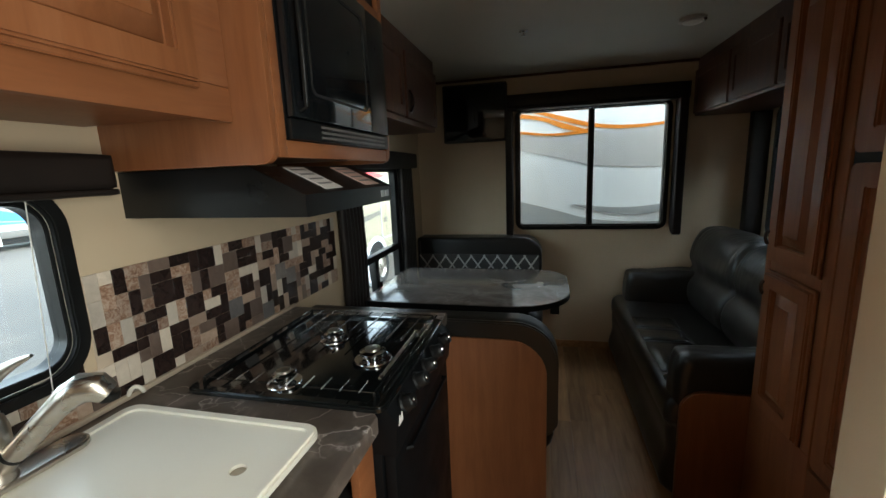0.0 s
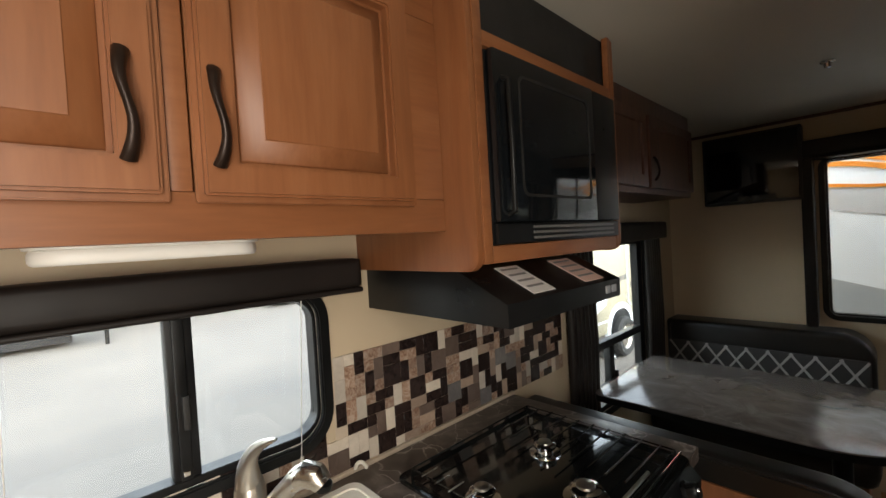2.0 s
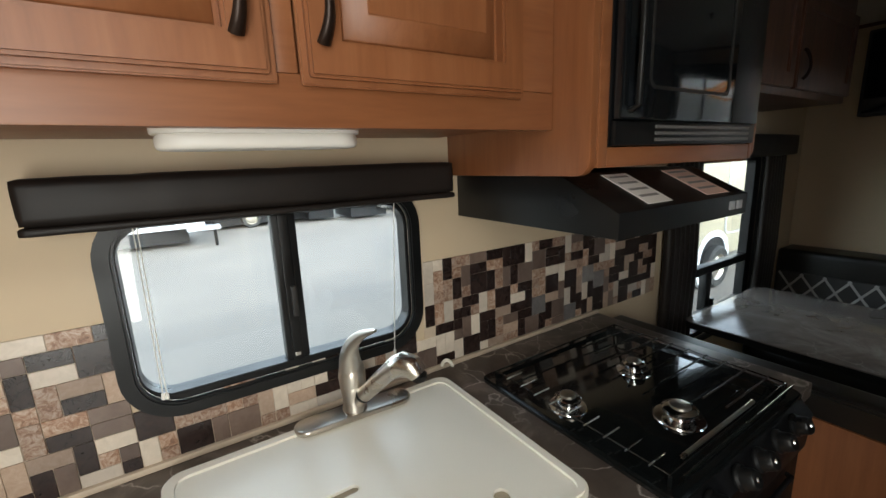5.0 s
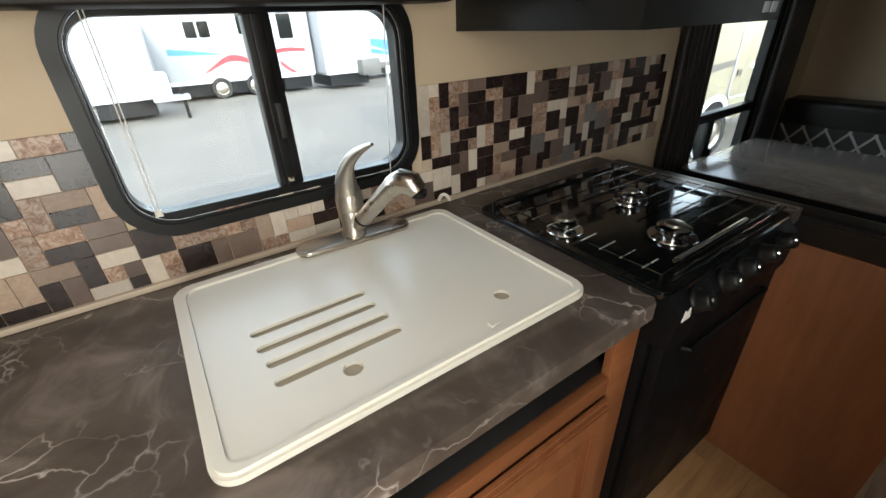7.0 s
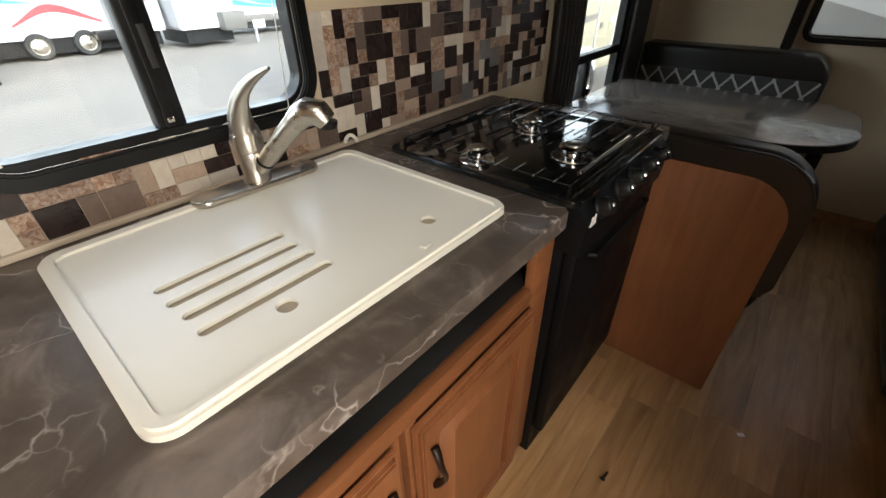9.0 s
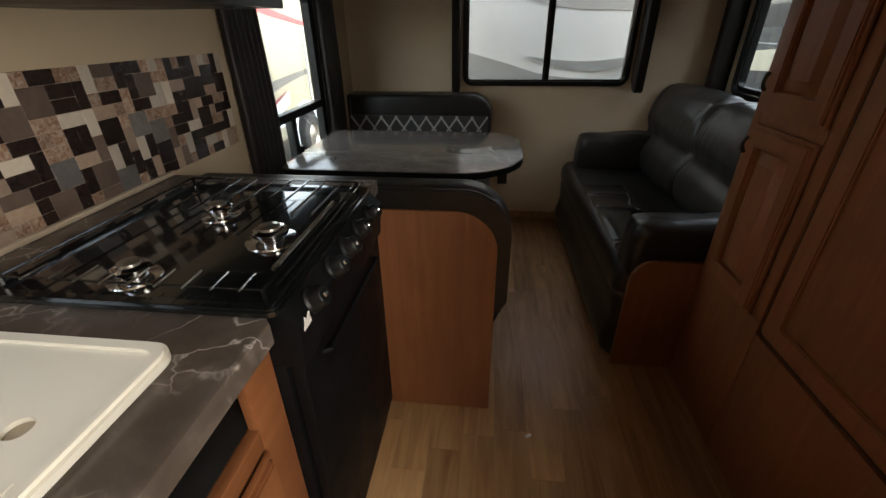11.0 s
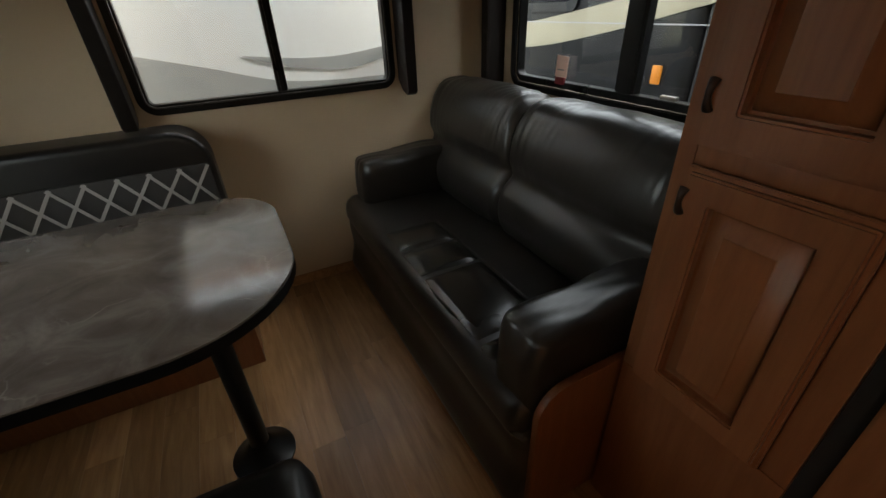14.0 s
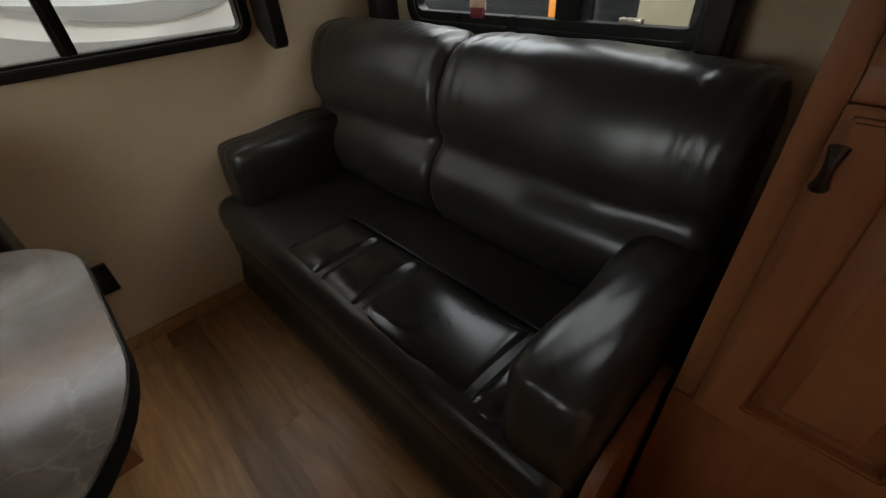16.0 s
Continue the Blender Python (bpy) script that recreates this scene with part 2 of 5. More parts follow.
# white fibreglass with shade put into its colour, for the trailers across
RV_SHADED = mat_plain("shaded_white_fibreglass", (0.3, 0.31, 0.33), 0.45, var=0.06, scale=0.8, bumps=0.02)
RV_CREAM = mat_plain("cream_fibreglass", (0.33, 0.3, 0.215), 0.35, var=0.03, scale=1.5, bumps=0.02)
RV_GREY = mat_plain("grey_graphic", (0.33, 0.34, 0.36), 0.35, var=0.04, bumps=0.0)
RV_SLATE = mat_plain("blue_grey_graphic", (0.36, 0.39, 0.42), 0.35, var=0.04, bumps=0.0)
RV_LIGHTGREY = mat_plain("pale_grey_graphic", (0.52, 0.53, 0.55), 0.35, var=0.04, bumps=0.0)
RV_DARKGREY = mat_plain("dark_grey_graphic", (0.11, 0.105, 0.1), 0.4, var=0.06, bumps=0.0)
RV_ORANGE = mat_plain("orange_graphic", (0.75, 0.26, 0.03), 0.35, var=0.05, bumps=0.0)
RV_RED = mat_plain("red_graphic", (0.5, 0.04, 0.05), 0.35, var=0.05, bumps=0.0)
RV_MAROON = mat_plain("maroon_graphic", (0.2, 0.02, 0.03), 0.35, var=0.05, bumps=0.0)
RV_BLUE = mat_plain("blue_graphic", (0.05, 0.2, 0.5), 0.35, var=0.05, bumps=0.0)
RV_BLACK = mat_plain("black_gelcoat", (0.013, 0.0135, 0.015), 0.4, var=0.2, bumps=0.0, spec=0.2)
CONCRETE = mat_plain("pale_gravel_lot", (0.2, 0.182, 0.16), 0.85, var=0.14, scale=0.6, grain=40, bumps=0.06)
TILES = [
    mat_tile("cream_tile", [(0.3, (0.56, 0.49, 0.4)), (0.7, (0.7, 0.62, 0.52))], 30, 0.3),
    mat_tile("taupe_tile", [(0.3, (0.12, 0.083, 0.065)), (0.7, (0.18, 0.132, 0.107))], 20, 0.28),
    mat_tile("dark_brown_tile", [(0.3, (0.016, 0.01, 0.009)), (0.7, (0.042, 0.026, 0.022))], 40, 0.25),
    mat_tile("grey_glass_tile", [(0.3, (0.13, 0.12, 0.115)), (0.7, (0.23, 0.215, 0.205))], 12, 0.15),
    mat_tile("crackled_stone_tile", [(0.25, (0.07, 0.03, 0.018)), (0.45, (0.28, 0.16, 0.1)), (0.62, (0.5, 0.4, 0.32)), (0.8, (0.2, 0.1, 0.06))], 75, 0.4),
    mat_tile("sand_stone_tile", [(0.3, (0.34, 0.24, 0.17)), (0.7, (0.46, 0.35, 0.27))], 60, 0.45),
]


SOFT = (LEATHER, POLISHED, VINYL, VALANCE)


# ---- mesh helpers ----
def finish(bm, name, material, smooth=True):
    me = bpy.data.meshes.new(name)
    bmesh.ops.recalc_face_normals(bm, faces=bm.faces)
    bm.to_mesh(me)
    bm.free()
    me.materials.append(material)
    if smooth and len(me.polygons):
        me.polygons.foreach_set("use_smooth", [True] * len(me.polygons))
        me.set_sharp_from_angle(angle=radians(75 if material in SOFT else 38))
    return me


def part(name, bm, material, parent=None, label=""):
    ob = new(name, finish(bm, name, material))
    if parent is not None:
        ob.parent = parent
        ob.matrix_parent_inverse = parent.matrix_world.inverted() if parent.parent is None else Matrix()
    return tagged(ob, label)


def thing(name, label, category, group="", at=(0, 0, 0)):
    ob = new(name)
    ob.empty_display_size = 0.05
    ob.location = at
    bpy.context.view_layer.update()
    return tagged(ob, label, category, group)


def setting(name, bm, material, label="", category=""):
    return tagged(part(name, bm, material), label or name.replace("_", " "), category or name.split("_")[0], kind="structure")


def box(x0, x1, y0, y1, z0, z1, b=0.0, seg=2):
    bm = bmesh.new()
    bmesh.ops.create_cube(bm, size=1.0, matrix=Matrix.Translation(((x0 + x1) / 2, (y0 + y1) / 2, (z0 + z1) / 2)) @ Matrix.Diagonal((x1 - x0, y1 - y0, z1 - z0, 1)))
    if b:
        bmesh.ops.bevel(bm, geom=bm.edges[:], offset=b, segments=seg, affect='EDGES', profile=0.6)
    return bm


def join(*bms):
    out = bms[0]
    for other in bms[1:]:
        me = bpy.data.meshes.new("tmp")
        other.to_mesh(me)
        other.free()
        out.from_mesh(me)
        bpy.data.meshes.remove(me)
    return out


def turned(bm, m):
    bmesh.ops.transform(bm, matrix=m, verts=bm.verts)
    return bm


def rrect(u0, u1, v0, v1, r, n=6):
    """Rounded rectangle, anticlockwise; r one radius or four (u0v0, u1v0, u1v1, u0v1)."""
    rs = r if isinstance(r, tuple) else (r,) * 4
    cs = ((u0 + rs[0], v0 + rs[0], 180), (u1 - rs[1], v0 + rs[1], 270), (u1 - rs[2], v1 - rs[2], 0), (u0 + rs[3], v1 - rs[3], 90))
    pts = []
    for (cu, cv, a0), rr in zip(cs, rs):
        for k in range(n + 1):
            a = radians(a0 + 90 * k / n)
            pts.append((cu + rr * math.cos(a), cv + rr * math.sin(a)))
    return pts


def place(axis, u, v, w):
    return {"x": (w, u, v), "y": (u, w, v), "z": (u, v, w)}[axis]


def prism(pts, axis, a, b, bevel=0.0, seg=2):
    """A flat outline given thickness along an axis."""
    bm = bmesh.new()
    lo = [bm.verts.new(place(axis, u, v, a)) for u, v in pts]
    hi = [bm.verts.new(place(axis, u, v, b)) for u, v in pts]
    n = len(pts)
    f0, f1 = bm.faces.new(lo), bm.faces.new(hi)
    for i in range(n):
        bm.faces.new((lo[i], lo[(i + 1) % n], hi[(i + 1) % n], hi[i]))
    if bevel:
        bmesh.ops.recalc_face_normals(bm, faces=bm.faces)
        bmesh.ops.bevel(bm, geom=list({e for f in (f0, f1) for e in f.edges}), offset=bevel, segments=seg, affect='EDGES', profile=0.6)
    return bm


def ring(outer, inner, axis, a, b, bevel=0.0):
    """A frame between two outlines of as many points."""
    bm = bmesh.new()
    n = len(outer)
    rows = [[bm.verts.new(place(axis, u, v, w)) for u, v in pts] for pts, w in ((outer, a), (outer, b), (inner, b), (inner, a))]
    for k in range(4):
        p, q = rows[k], rows[(k + 1) % 4]
        for i in range(n):
            bm.faces.new((p[i], p[(i + 1) % n], q[(i + 1) % n], q[i]))
    if bevel:
        bmesh.ops.recalc_face_normals(bm, faces=bm.faces)
        edges = [e for r in rows[:3] for e in bm.edges if e.verts[0] in r and e.verts[1] in r] if n < 60 else []
        bmesh.ops.bevel(bm, geom=edges, offset=bevel, segments=2, affect='EDGES')
    return bm


def sweep(path, radius, n=10, cap=True):
    """A tube along points; radius one number or one a point, or pairs for a flat section."""
    bm = bmesh.new()
    pts = [Vector(p) for p in path]
    rs = list(radius) if isinstance(radius, (list, tuple)) else [radius] * len(pts)
    loops, side = [], None
    for i, p in enumerate(pts):
        d = (pts[min(i + 1, len(pts) - 1)] - pts[max(i - 1, 0)]).normalized()
        if side is None:
            side = d.cross(Vector((0, 0, 1)) if abs(d.z) < 0.9 else Vector((0, 1, 0))).normalized()
        side = (side - d * side.dot(d)).normalized()
        up = d.cross(side)
        ra, rb = rs[i] if isinstance(rs[i], (list, tuple)) else (rs[i], rs[i])
        loops.append([bm.verts.new(p + side * ra * math.cos(2 * math.pi * k / n) + up * rb * math.sin(2 * math.pi * k / n)) for k in range(n)])
    for p, q in zip(loops, loops[1:]):
        for k in range(n):
            bm.faces.new((p[k], p[(k + 1) % n], q[(k + 1) % n], q[k]))
    if cap:
        bm.faces.new(loops[0]), bm.faces.new(loops[-1])
    return bm


def bezier(p0, p1, p2, p3, n=12):
    p0, p1, p2, p3 = (Vector(p) for p in (p0, p1, p2, p3))
    return [p0 * (1 - t) ** 3 + p1 * 3 * t * (1 - t) ** 2 + p2 * 3 * t * t * (1 - t) + p3 * t ** 3 for t in (k / n for k in range(n + 1))]


def lathe(profile, at=(0, 0, 0), n=28, m=None):
    """Turned round z: pairs of radius and height."""
    bm = bmesh.new()
    loops = []
    for r, z in profile:
        if r < 1e-5:
            loops.append([bm.verts.new((0, 0, z))])
        else:
            loops.append([bm.verts.new((r * math.cos(2 * math.pi * k / n), r * math.sin(2 * math.pi * k / n), z)) for k in range(n)])
    for p, q in zip(loops, loops[1:]):
        for k in range(n):
            a = [p[k % len(p)], p[(k + 1) % len(p)], q[(k + 1) % len(q)], q[k % len(q)]]
            a = list(dict.fromkeys(a))
            if len(a) > 2:
                bm.faces.new(a)
    return turned(bm, Matrix.Translation(at) @ (m or Matrix()))


def cushion(x0, x1, y0, y1, z0, z1, r=0.05, bulge=0.02, wrinkle=0.004, seed=0.0, step=0.03, freq=7.0):
    """A stuffed shape: rounded edges, swollen faces, soft creases."""
    c = Vector(((x0 + x1) / 2, (y0 + y1) / 2, (z0 + z1) / 2))
    h = Vector(((x1 - x0) / 2, (y1 - y0) / 2, (z1 - z0) / 2))
    r = min(r, *(0.95 * k for k in h))
    n = [max(4, int(2 * k / step)) for k in h]
    bm = bmesh.new()
    seen = {}

    def vert(p):
        key = tuple(round(k, 4) for k in p)
        if key not in seen:
            q = Vector([p[i] * h[i] for i in range(3)])
            core = Vector([max(-h[i] + r, min(h[i] - r, q[i])) for i in range(3)])
            d = q - core
            nrm = d.normalized() if d.length > 1e-6 else Vector((0, 0, 1))
            pos = core + nrm * r
            w = (1 - p[0] ** 4) * (1 - p[1] ** 4) if abs(nrm.z) > 0.7 else (1 - p[1] ** 4) * (1 - p[2] ** 4) if abs(nrm.x) > 0.7 else (1 - p[0] ** 4) * (1 - p[2] ** 4) if abs(nrm.y) > 0.7 else 0.3
            nz = noise.noise((c + pos) * freq + Vector((seed, seed * 2, 0))) + 0.5 * noise.noise((c + pos) * freq * 2.7 + Vector((seed, 0, 3)))
            seen[key] = bm.verts.new(c + pos + nrm * (bulge * w + wrinkle * nz))
        return seen[key]

    for ax in range(3):
        u, v = [i for i in range(3) if i != ax]
        for s in (-1, 1):
            for i in range(n[u]):
                for j in range(n[v]):
                    quad = []
                    for du, dv in ((0, 0), (1, 0), (1, 1), (0, 1)):
                        p = [0, 0, 0]
                        p[ax], p[u], p[v] = s, math.sin((2 * (i + du) / n[u] - 1) * math.pi / 2) * 0.5 + (2 * (i + du) / n[u] - 1) * 0.5, math.sin((2 * (j + dv) / n[v] - 1) * math.pi / 2) * 0.5 + (2 * (j + dv) / n[v] - 1) * 0.5
                        quad.append(vert(p))
                    if len(set(quad)) == 4:
                        try:
                            bm.faces.new(quad)
                        except ValueError:
                            pass
    return bm


def lerp_band(lower, upper, axis, a, b):
    """A graphic between two outlines, as a thin skin."""
    return prism(list(lower) + list(reversed(upper)), axis, a, b)


# ---- setting: ground, shell of the trailer ----
bm = bmesh.new()
bmesh.ops.create_grid(bm, x_segments=2, y_segments=2, size=400.0, matrix=Matrix.Translation((0, 0, -0.78)))
setting("ground", bm, CONCRETE, "pale dusty gravel sales lot", "ground")

RIGHT, REAR, TOP, BACK = 2.36, 3.22, 2.09, -1.7
floor = setting("floor", box(-0.05, RIGHT + 0.05, BACK - 0.05, REAR + 0.05, -0.12, -0.006), WOOD_DARK, "vinyl plank floor of the trailer", "floor")
# unseen ceiling opening, added to hold the fill lamp
TOP_HOLE = (1.16, 1.52, -0.5, -0.14)
setting("ceiling", ring(rrect(-0.05, RIGHT + 0.05, BACK - 0.05, REAR + 0.05, 0.001), rrect(*TOP_HOLE, 0.03), "z", TOP, TOP + 0.12), CEIL, "off-white panelled trailer ceiling", "ceiling")


def holed(axis, a, b, u0, u1, v0, v1, hole):
    return ring(rrect(u0, u1, v0, v1, 0.0005), hole, axis, a, b)


K_WIN = (-0.011, 0.606, 1.026, 1.418)
D_WIN = (1.90, 2.70, 0.58, 1.465)
R_WIN = (0.78, 1.815, 0.965, 1.838)
S_WIN = (1.94, 2.97, 0.945, 1.72)
setting("wall_left", join(holed("x", -0.05, 0, BACK, 1.0, 0.0, TOP, rrect(*K_WIN, 0.085)),
                          holed("x", -0.05, 0, 1.0, REAR, 0.0, TOP, rrect(*D_WIN, 0.05))), WALLPAPER, "beige vinyl-papered side wall", "wall")
setting("wall_rear", holed("y", REAR, REAR + 0.05, 0.0, RIGHT, 0.0, TOP, rrect(*R_WIN, 0.05)), WALLPAPER, "beige vinyl-papered end wall", "wall")
setting("wall_right", holed("x", RIGHT, RIGHT + 0.05, 1.16, REAR, 0.0, TOP, rrect(*S_WIN, 0.06)), WALLPAPER, "beige vinyl-papered wall behind the sofa", "wall")
setting("wall_partition", join(box(1.76, 1.81, -0.08, 0.40, 0, TOP), box(1.76, 1.81, BACK, -0.64, 0, TOP), box(1.76, 1.81, -0.64, -0.08, 1.88, TOP), box(1.30, 1.76, 0.40, 0.45, 0, TOP)),
        WALLPAPER, "beige wall beside the entry", "wall")
# unseen lid, added with the opening, covers the hole above the lamp
setting("vent_lid", box(1.10, 1.58, -0.56, -0.08, TOP + 0.121, TOP + 0.14, 0.004), CEIL, "white lid over the added, unseen ceiling opening", "vent")
setting("wall_front", box(0, 1.76, BACK - 0.05, BACK, 0, TOP), WALLPAPER, "beige wall closing the trailer", "wall")
setting("baseboard_rear", box(0.96, 1.49, REAR - 0.012, REAR - 0.001, 0.0, 0.055, 0.003), PLANK, "brown baseboard along the end wall", "baseboard")
setting("trim_rear", box(0.0, RIGHT, REAR - 0.02, REAR - 0.001, TOP - 0.018, TOP - 0.001, 0.004), WOOD_DARK, "dark trim below the ceiling", "trim")
setting("trim_partition", box(1.283, 1.30, 0.392, 0.458, 0.0, TOP - 0.002, 0.003), WALLPAPER, "beige corner trim", "trim")


def window(name, axis, wall, inward, opening, glass, bar, label, radius, bar2=None):
    """Frame clamped through the wall, panes, divider; inward: +1 or -1 along the axis into the room."""
    u0, u1, v0, v1 = opening
    g = glass
    w = thing(name, label, "window")
    tagged(w, kind="structure")
    a, b = (wall - 0.052 * inward, wall + 0.016 * inward)
    o = rrect(u0 - 0.017, u1 + 0.017, v0 - 0.017, v1 + 0.017, radius + 0.017, 8)
    mid = rrect(u0 + 0.012, u1 - 0.012, v0 + 0.012, v1 - 0.012, max(0.01, radius - 0.012), 8)
    i = rrect(*g, max(0.012, radius - 0.03), 8)
    part("window_frame", ring(o, mid, axis, wall + 0.001 * inward, b, 0.004), BLACK, w)
    part("sash", ring(mid, i, axis, wall - 0.04 * inward, wall + 0.0006 * inward, 0.002), BLACK, w)
    pane_w = wall - 0.024 * inward
    pane = part("pane", prism(i, axis, pane_w - 0.002, pane_w + 0.002), GLASS, w)
    pane.visible_shadow = False
    if bar is None:
        return w
    c0, c1 = bar
    part("mullion", join(prism(rrect(c0, c1, g[2], g[3], 0.002, 1), axis, wall - 0.038 * inward, wall - 0.004 * inward, 0.003),
                         prism(rrect(c0 + 0.012, c1 - 0.016, g[2], g[3], 0.002, 1), axis, wall - 0.006 * inward, wall + 0.002 * inward, 0.002)), BLACK, w)
    return w


kw = window("window_1", "x", 0.0, 1, K_WIN, (0.004, 0.585, 1.056, 1.388), (0.272, 0.322), "black-framed sliding kitchen window with rounded corners", 0.085)
part("latch", box(0.002, 0.012, 0.293, 0.306, 1.16, 1.23, 0.003), BLACK_MATT, kw)
part("latch", box(-0.004, 0.004, 0.288, 0.300, 1.065, 1.075, 0.001), CHROME, kw)
dw = window("window_2", "x", 0.0, 1, D_WIN, (2.03, 2.622, 0.62, 1.43), None, "tall black-framed dinette window, lower part sliding", 0.05)
part("sash_bar", prism(rrect(2.025, 2.627, 0.905, 0.945, 0.004, 2), "x", -0.036, 0.004, 0.004), BLACK, dw)
part("sash_bar", prism(rrect(2.215, 2.262, 0.62, 0.91, 0.004, 2), "x", -0.036, 0.002, 0.004), BLACK, dw)
part("latch", box(0.0, 0.014, 2.258, 2.278, 0.72, 0.77, 0.003), BLACK, dw)
rw = window("window_3", "y", REAR, -1, R_WIN, (0.801, 1.795, 0.987, 1.818), (1.286, 1.328), "wide black-framed sliding window in the end wall", 0.05)
sw = window("window_4", "x", RIGHT, -1, S_WIN, (1.962, 2.945, 0.985, 1.69), (2.262, 2.35), "black-framed sliding window above the sofa", 0.06)
part("latch", box(RIGHT - 0.006, RIGHT + 0.012, 2.09, 2.15, 0.988, 1.002, 0.002), NICKEL, sw)


# ---- neighbours on the lot ----
def wheel(parent, axis, at, r=0.36):
    m = Matrix.Rotation(radians(90), 4, "Y") if axis == "x" else Matrix.Rotation(radians(90), 4, "X")
    w = part("wheel", lathe([(r * 0.62, -0.1), (r * 0.9, -0.11), (r, -0.07), (r, 0.07), (r * 0.9, 0.11), (r * 0.62, 0.1)], at, 28, m), RUBBER, parent)
    part("rim", lathe([(0, -0.09), (r * 0.2, -0.1), (r * 0.55, -0.05), (r * 0.64, -0.09), (r * 0.64, 0.09), (r * 0.55, 0.05), (r * 0.2, 0.1), (0, 0.09)], at, 24, m), NICKEL, w)
    return w


def curve_band(f_lo, f_hi, u0, u1, axis, a, b, n=16):
    us = [u0 + (u1 - u0) * k / n for k in range(n + 1)]
    return lerp_band([(u, f_lo(u)) for u in us], [(u, f_hi(u) + 1e-4) for u in us], axis, a, b)


def bez(points):
    """A smooth height along u through a few control pairs."""
    us = [p[0] for p in points]

    def f(u):
        k = max(0, min(len(us) - 2, sum(1 for x in us[1:-1] if u > x)))
        t = max(0.0, min(1.0, (u - us[k]) / (us[k + 1] - us[k])))
        p0, p3 = points[k][1], points[k + 1][1]
        m0 = (points[k + 1][1] - points[max(k - 1, 0)][1]) / (us[k + 1] - us[max(k - 1, 0)]) * (us[k + 1] - us[k])
        k2 = min(k + 2, len(us) - 1)
        m1 = (points[k2][1] - points[k][1]) / (us[k2] - us[k]) * (us[k + 1] - us[k])
        return (2 * t ** 3 - 3 * t * t + 1) * p0 + (t ** 3 - 2 * t * t + t) * m0 + (3 * t * t - 2 * t ** 3) * p3 + (t ** 3 - t * t) * m1
    return f


# white trailer close behind the end wall
NY = 3.67
rv = thing("travel_trailer", "white fibreglass trailer with grey swooshes and orange stripes", "trailer", at=(1.2, NY, -0.78))
part("body", box(0.42, 2.45, NY, NY + 2.4, -0.25, 2.35, 0.08, 3), RV_WHITE, rv)
part("undercarriage", box(0.6, 2.3, NY + 0.15, NY + 2.25, -0.45, -0.25, 0.02), RV_BLACK, rv)
for wx in (1.2, 1.95):
    wheel(rv, "y", (wx, NY + 0.25, -0.42))
    wheel(rv, "y", (wx, NY + 2.15, -0.42))
A, B = NY - 0.004, NY + 0.01


def swoosh(parent, mat, axis, a, b, upper, lower, n=40):
    """A painted sweep between two smooth edges that share their ends."""
    return part("stripe", curve_band(bez(lower), bez(upper), upper[0][0], upper[-1][0], axis, a, b, n), mat, parent)


swoosh(rv, RV_LIGHTGREY, "y", A, B, [(0.45, 1.71), (0.755, 1.70), (1.2, 1.69), (1.6, 1.715), (2.4, 1.74)],
       [(0.45, 1.62), (0.754, 1.569), (1.055, 1.503), (1.329, 1.43), (1.637, 1.399), (1.911, 1.392), (2.4, 1.41)])
swoosh(rv, RV_SLATE, "y", A - 0.001, B, [(0.45, 1.2), (0.75, 1.135), (1.06, 1.055), (1.34, 0.977), (1.62, 0.95), (1.93, 0.947), (2.4, 0.95)],
       [(0.45, 0.86), (1.2, 0.83), (2.4, 0.80)])
swoosh(rv, RV_SLATE, "y", A - 0.002, B, [(1.205, 1.102), (1.49, 1.072), (1.70, 1.07), (1.94, 1.097), (2.4, 1.17)],
       [(1.205, 1.10), (1.384, 1.042), (1.6, 1.006), (1.78, 1.005), (1.94, 1.035), (2.4, 1.1)])
swoosh(rv, RV_ORANGE, "y", A - 0.003, B, [(0.45, 1.96), (0.914, 1.884), (1.142, 1.823), (1.365, 1.759), (1.624, 1.73), (1.912, 1.741), (2.4, 1.79)],
       [(0.45, 1.945), (0.914, 1.861), (1.143, 1.783), (1.366, 1.728), (1.625, 1.703), (1.913, 1.72), (2.4, 1.775)])
swoosh(rv, RV_ORANGE, "y", A - 0.004, B, [(0.45, 1.90), (0.755, 1.868), (0.96, 1.831), (1.143, 1.769), (1.30, 1.716)],
       [(0.45, 1.87), (0.755, 1.835), (0.961, 1.799), (1.144, 1.724), (1.30, 1.69)])
swoosh(rv, RV_ORANGE, "y", A - 0.005, B, [(0.45, 1.75), (0.755, 1.727), (1.007, 1.695), (1.189, 1.70), (1.33, 1.72)],
       [(0.45, 1.73), (0.754, 1.705), (1.008, 1.677), (1.2, 1.676), (1.33, 1.684)])

# cream motorhome beyond the dinette window
MX = -2.3
mh = thing("motorhome", "cream motorhome with red, grey and maroon graphics", "motorhome", at=(MX - 1.1, 7, -0.78))
part("body", box(MX - 2.3, MX, 3.8, 10.8, -0.3, 2.3, 0.06, 3), RV_CREAM, mh)
A, B = MX - 0.01, MX + 0.004
swoosh(mh, RV_RED, "x", A, B, [(3.9, 1.49), (4.5, 1.57), (5.4, 1.64), (6.26, 1.63), (7.1, 1.53), (9.0, 1.28)],
       [(3.9, 1.39), (4.5, 1.47), (5.4, 1.55), (6.3, 1.525), (7.05, 1.44), (9.0, 1.24)])
swoosh(mh, RV_DARKGREY, "x", A, B, [(4.0, 0.06), (4.95, 0.38), (5.84, 0.52), (7.01, 0.63), (9.0, 0.72)],
       [(4.0, -0.24), (4.92, 0.13), (5.9, 0.33), (7.07, 0.52), (9.0, 0.66)])
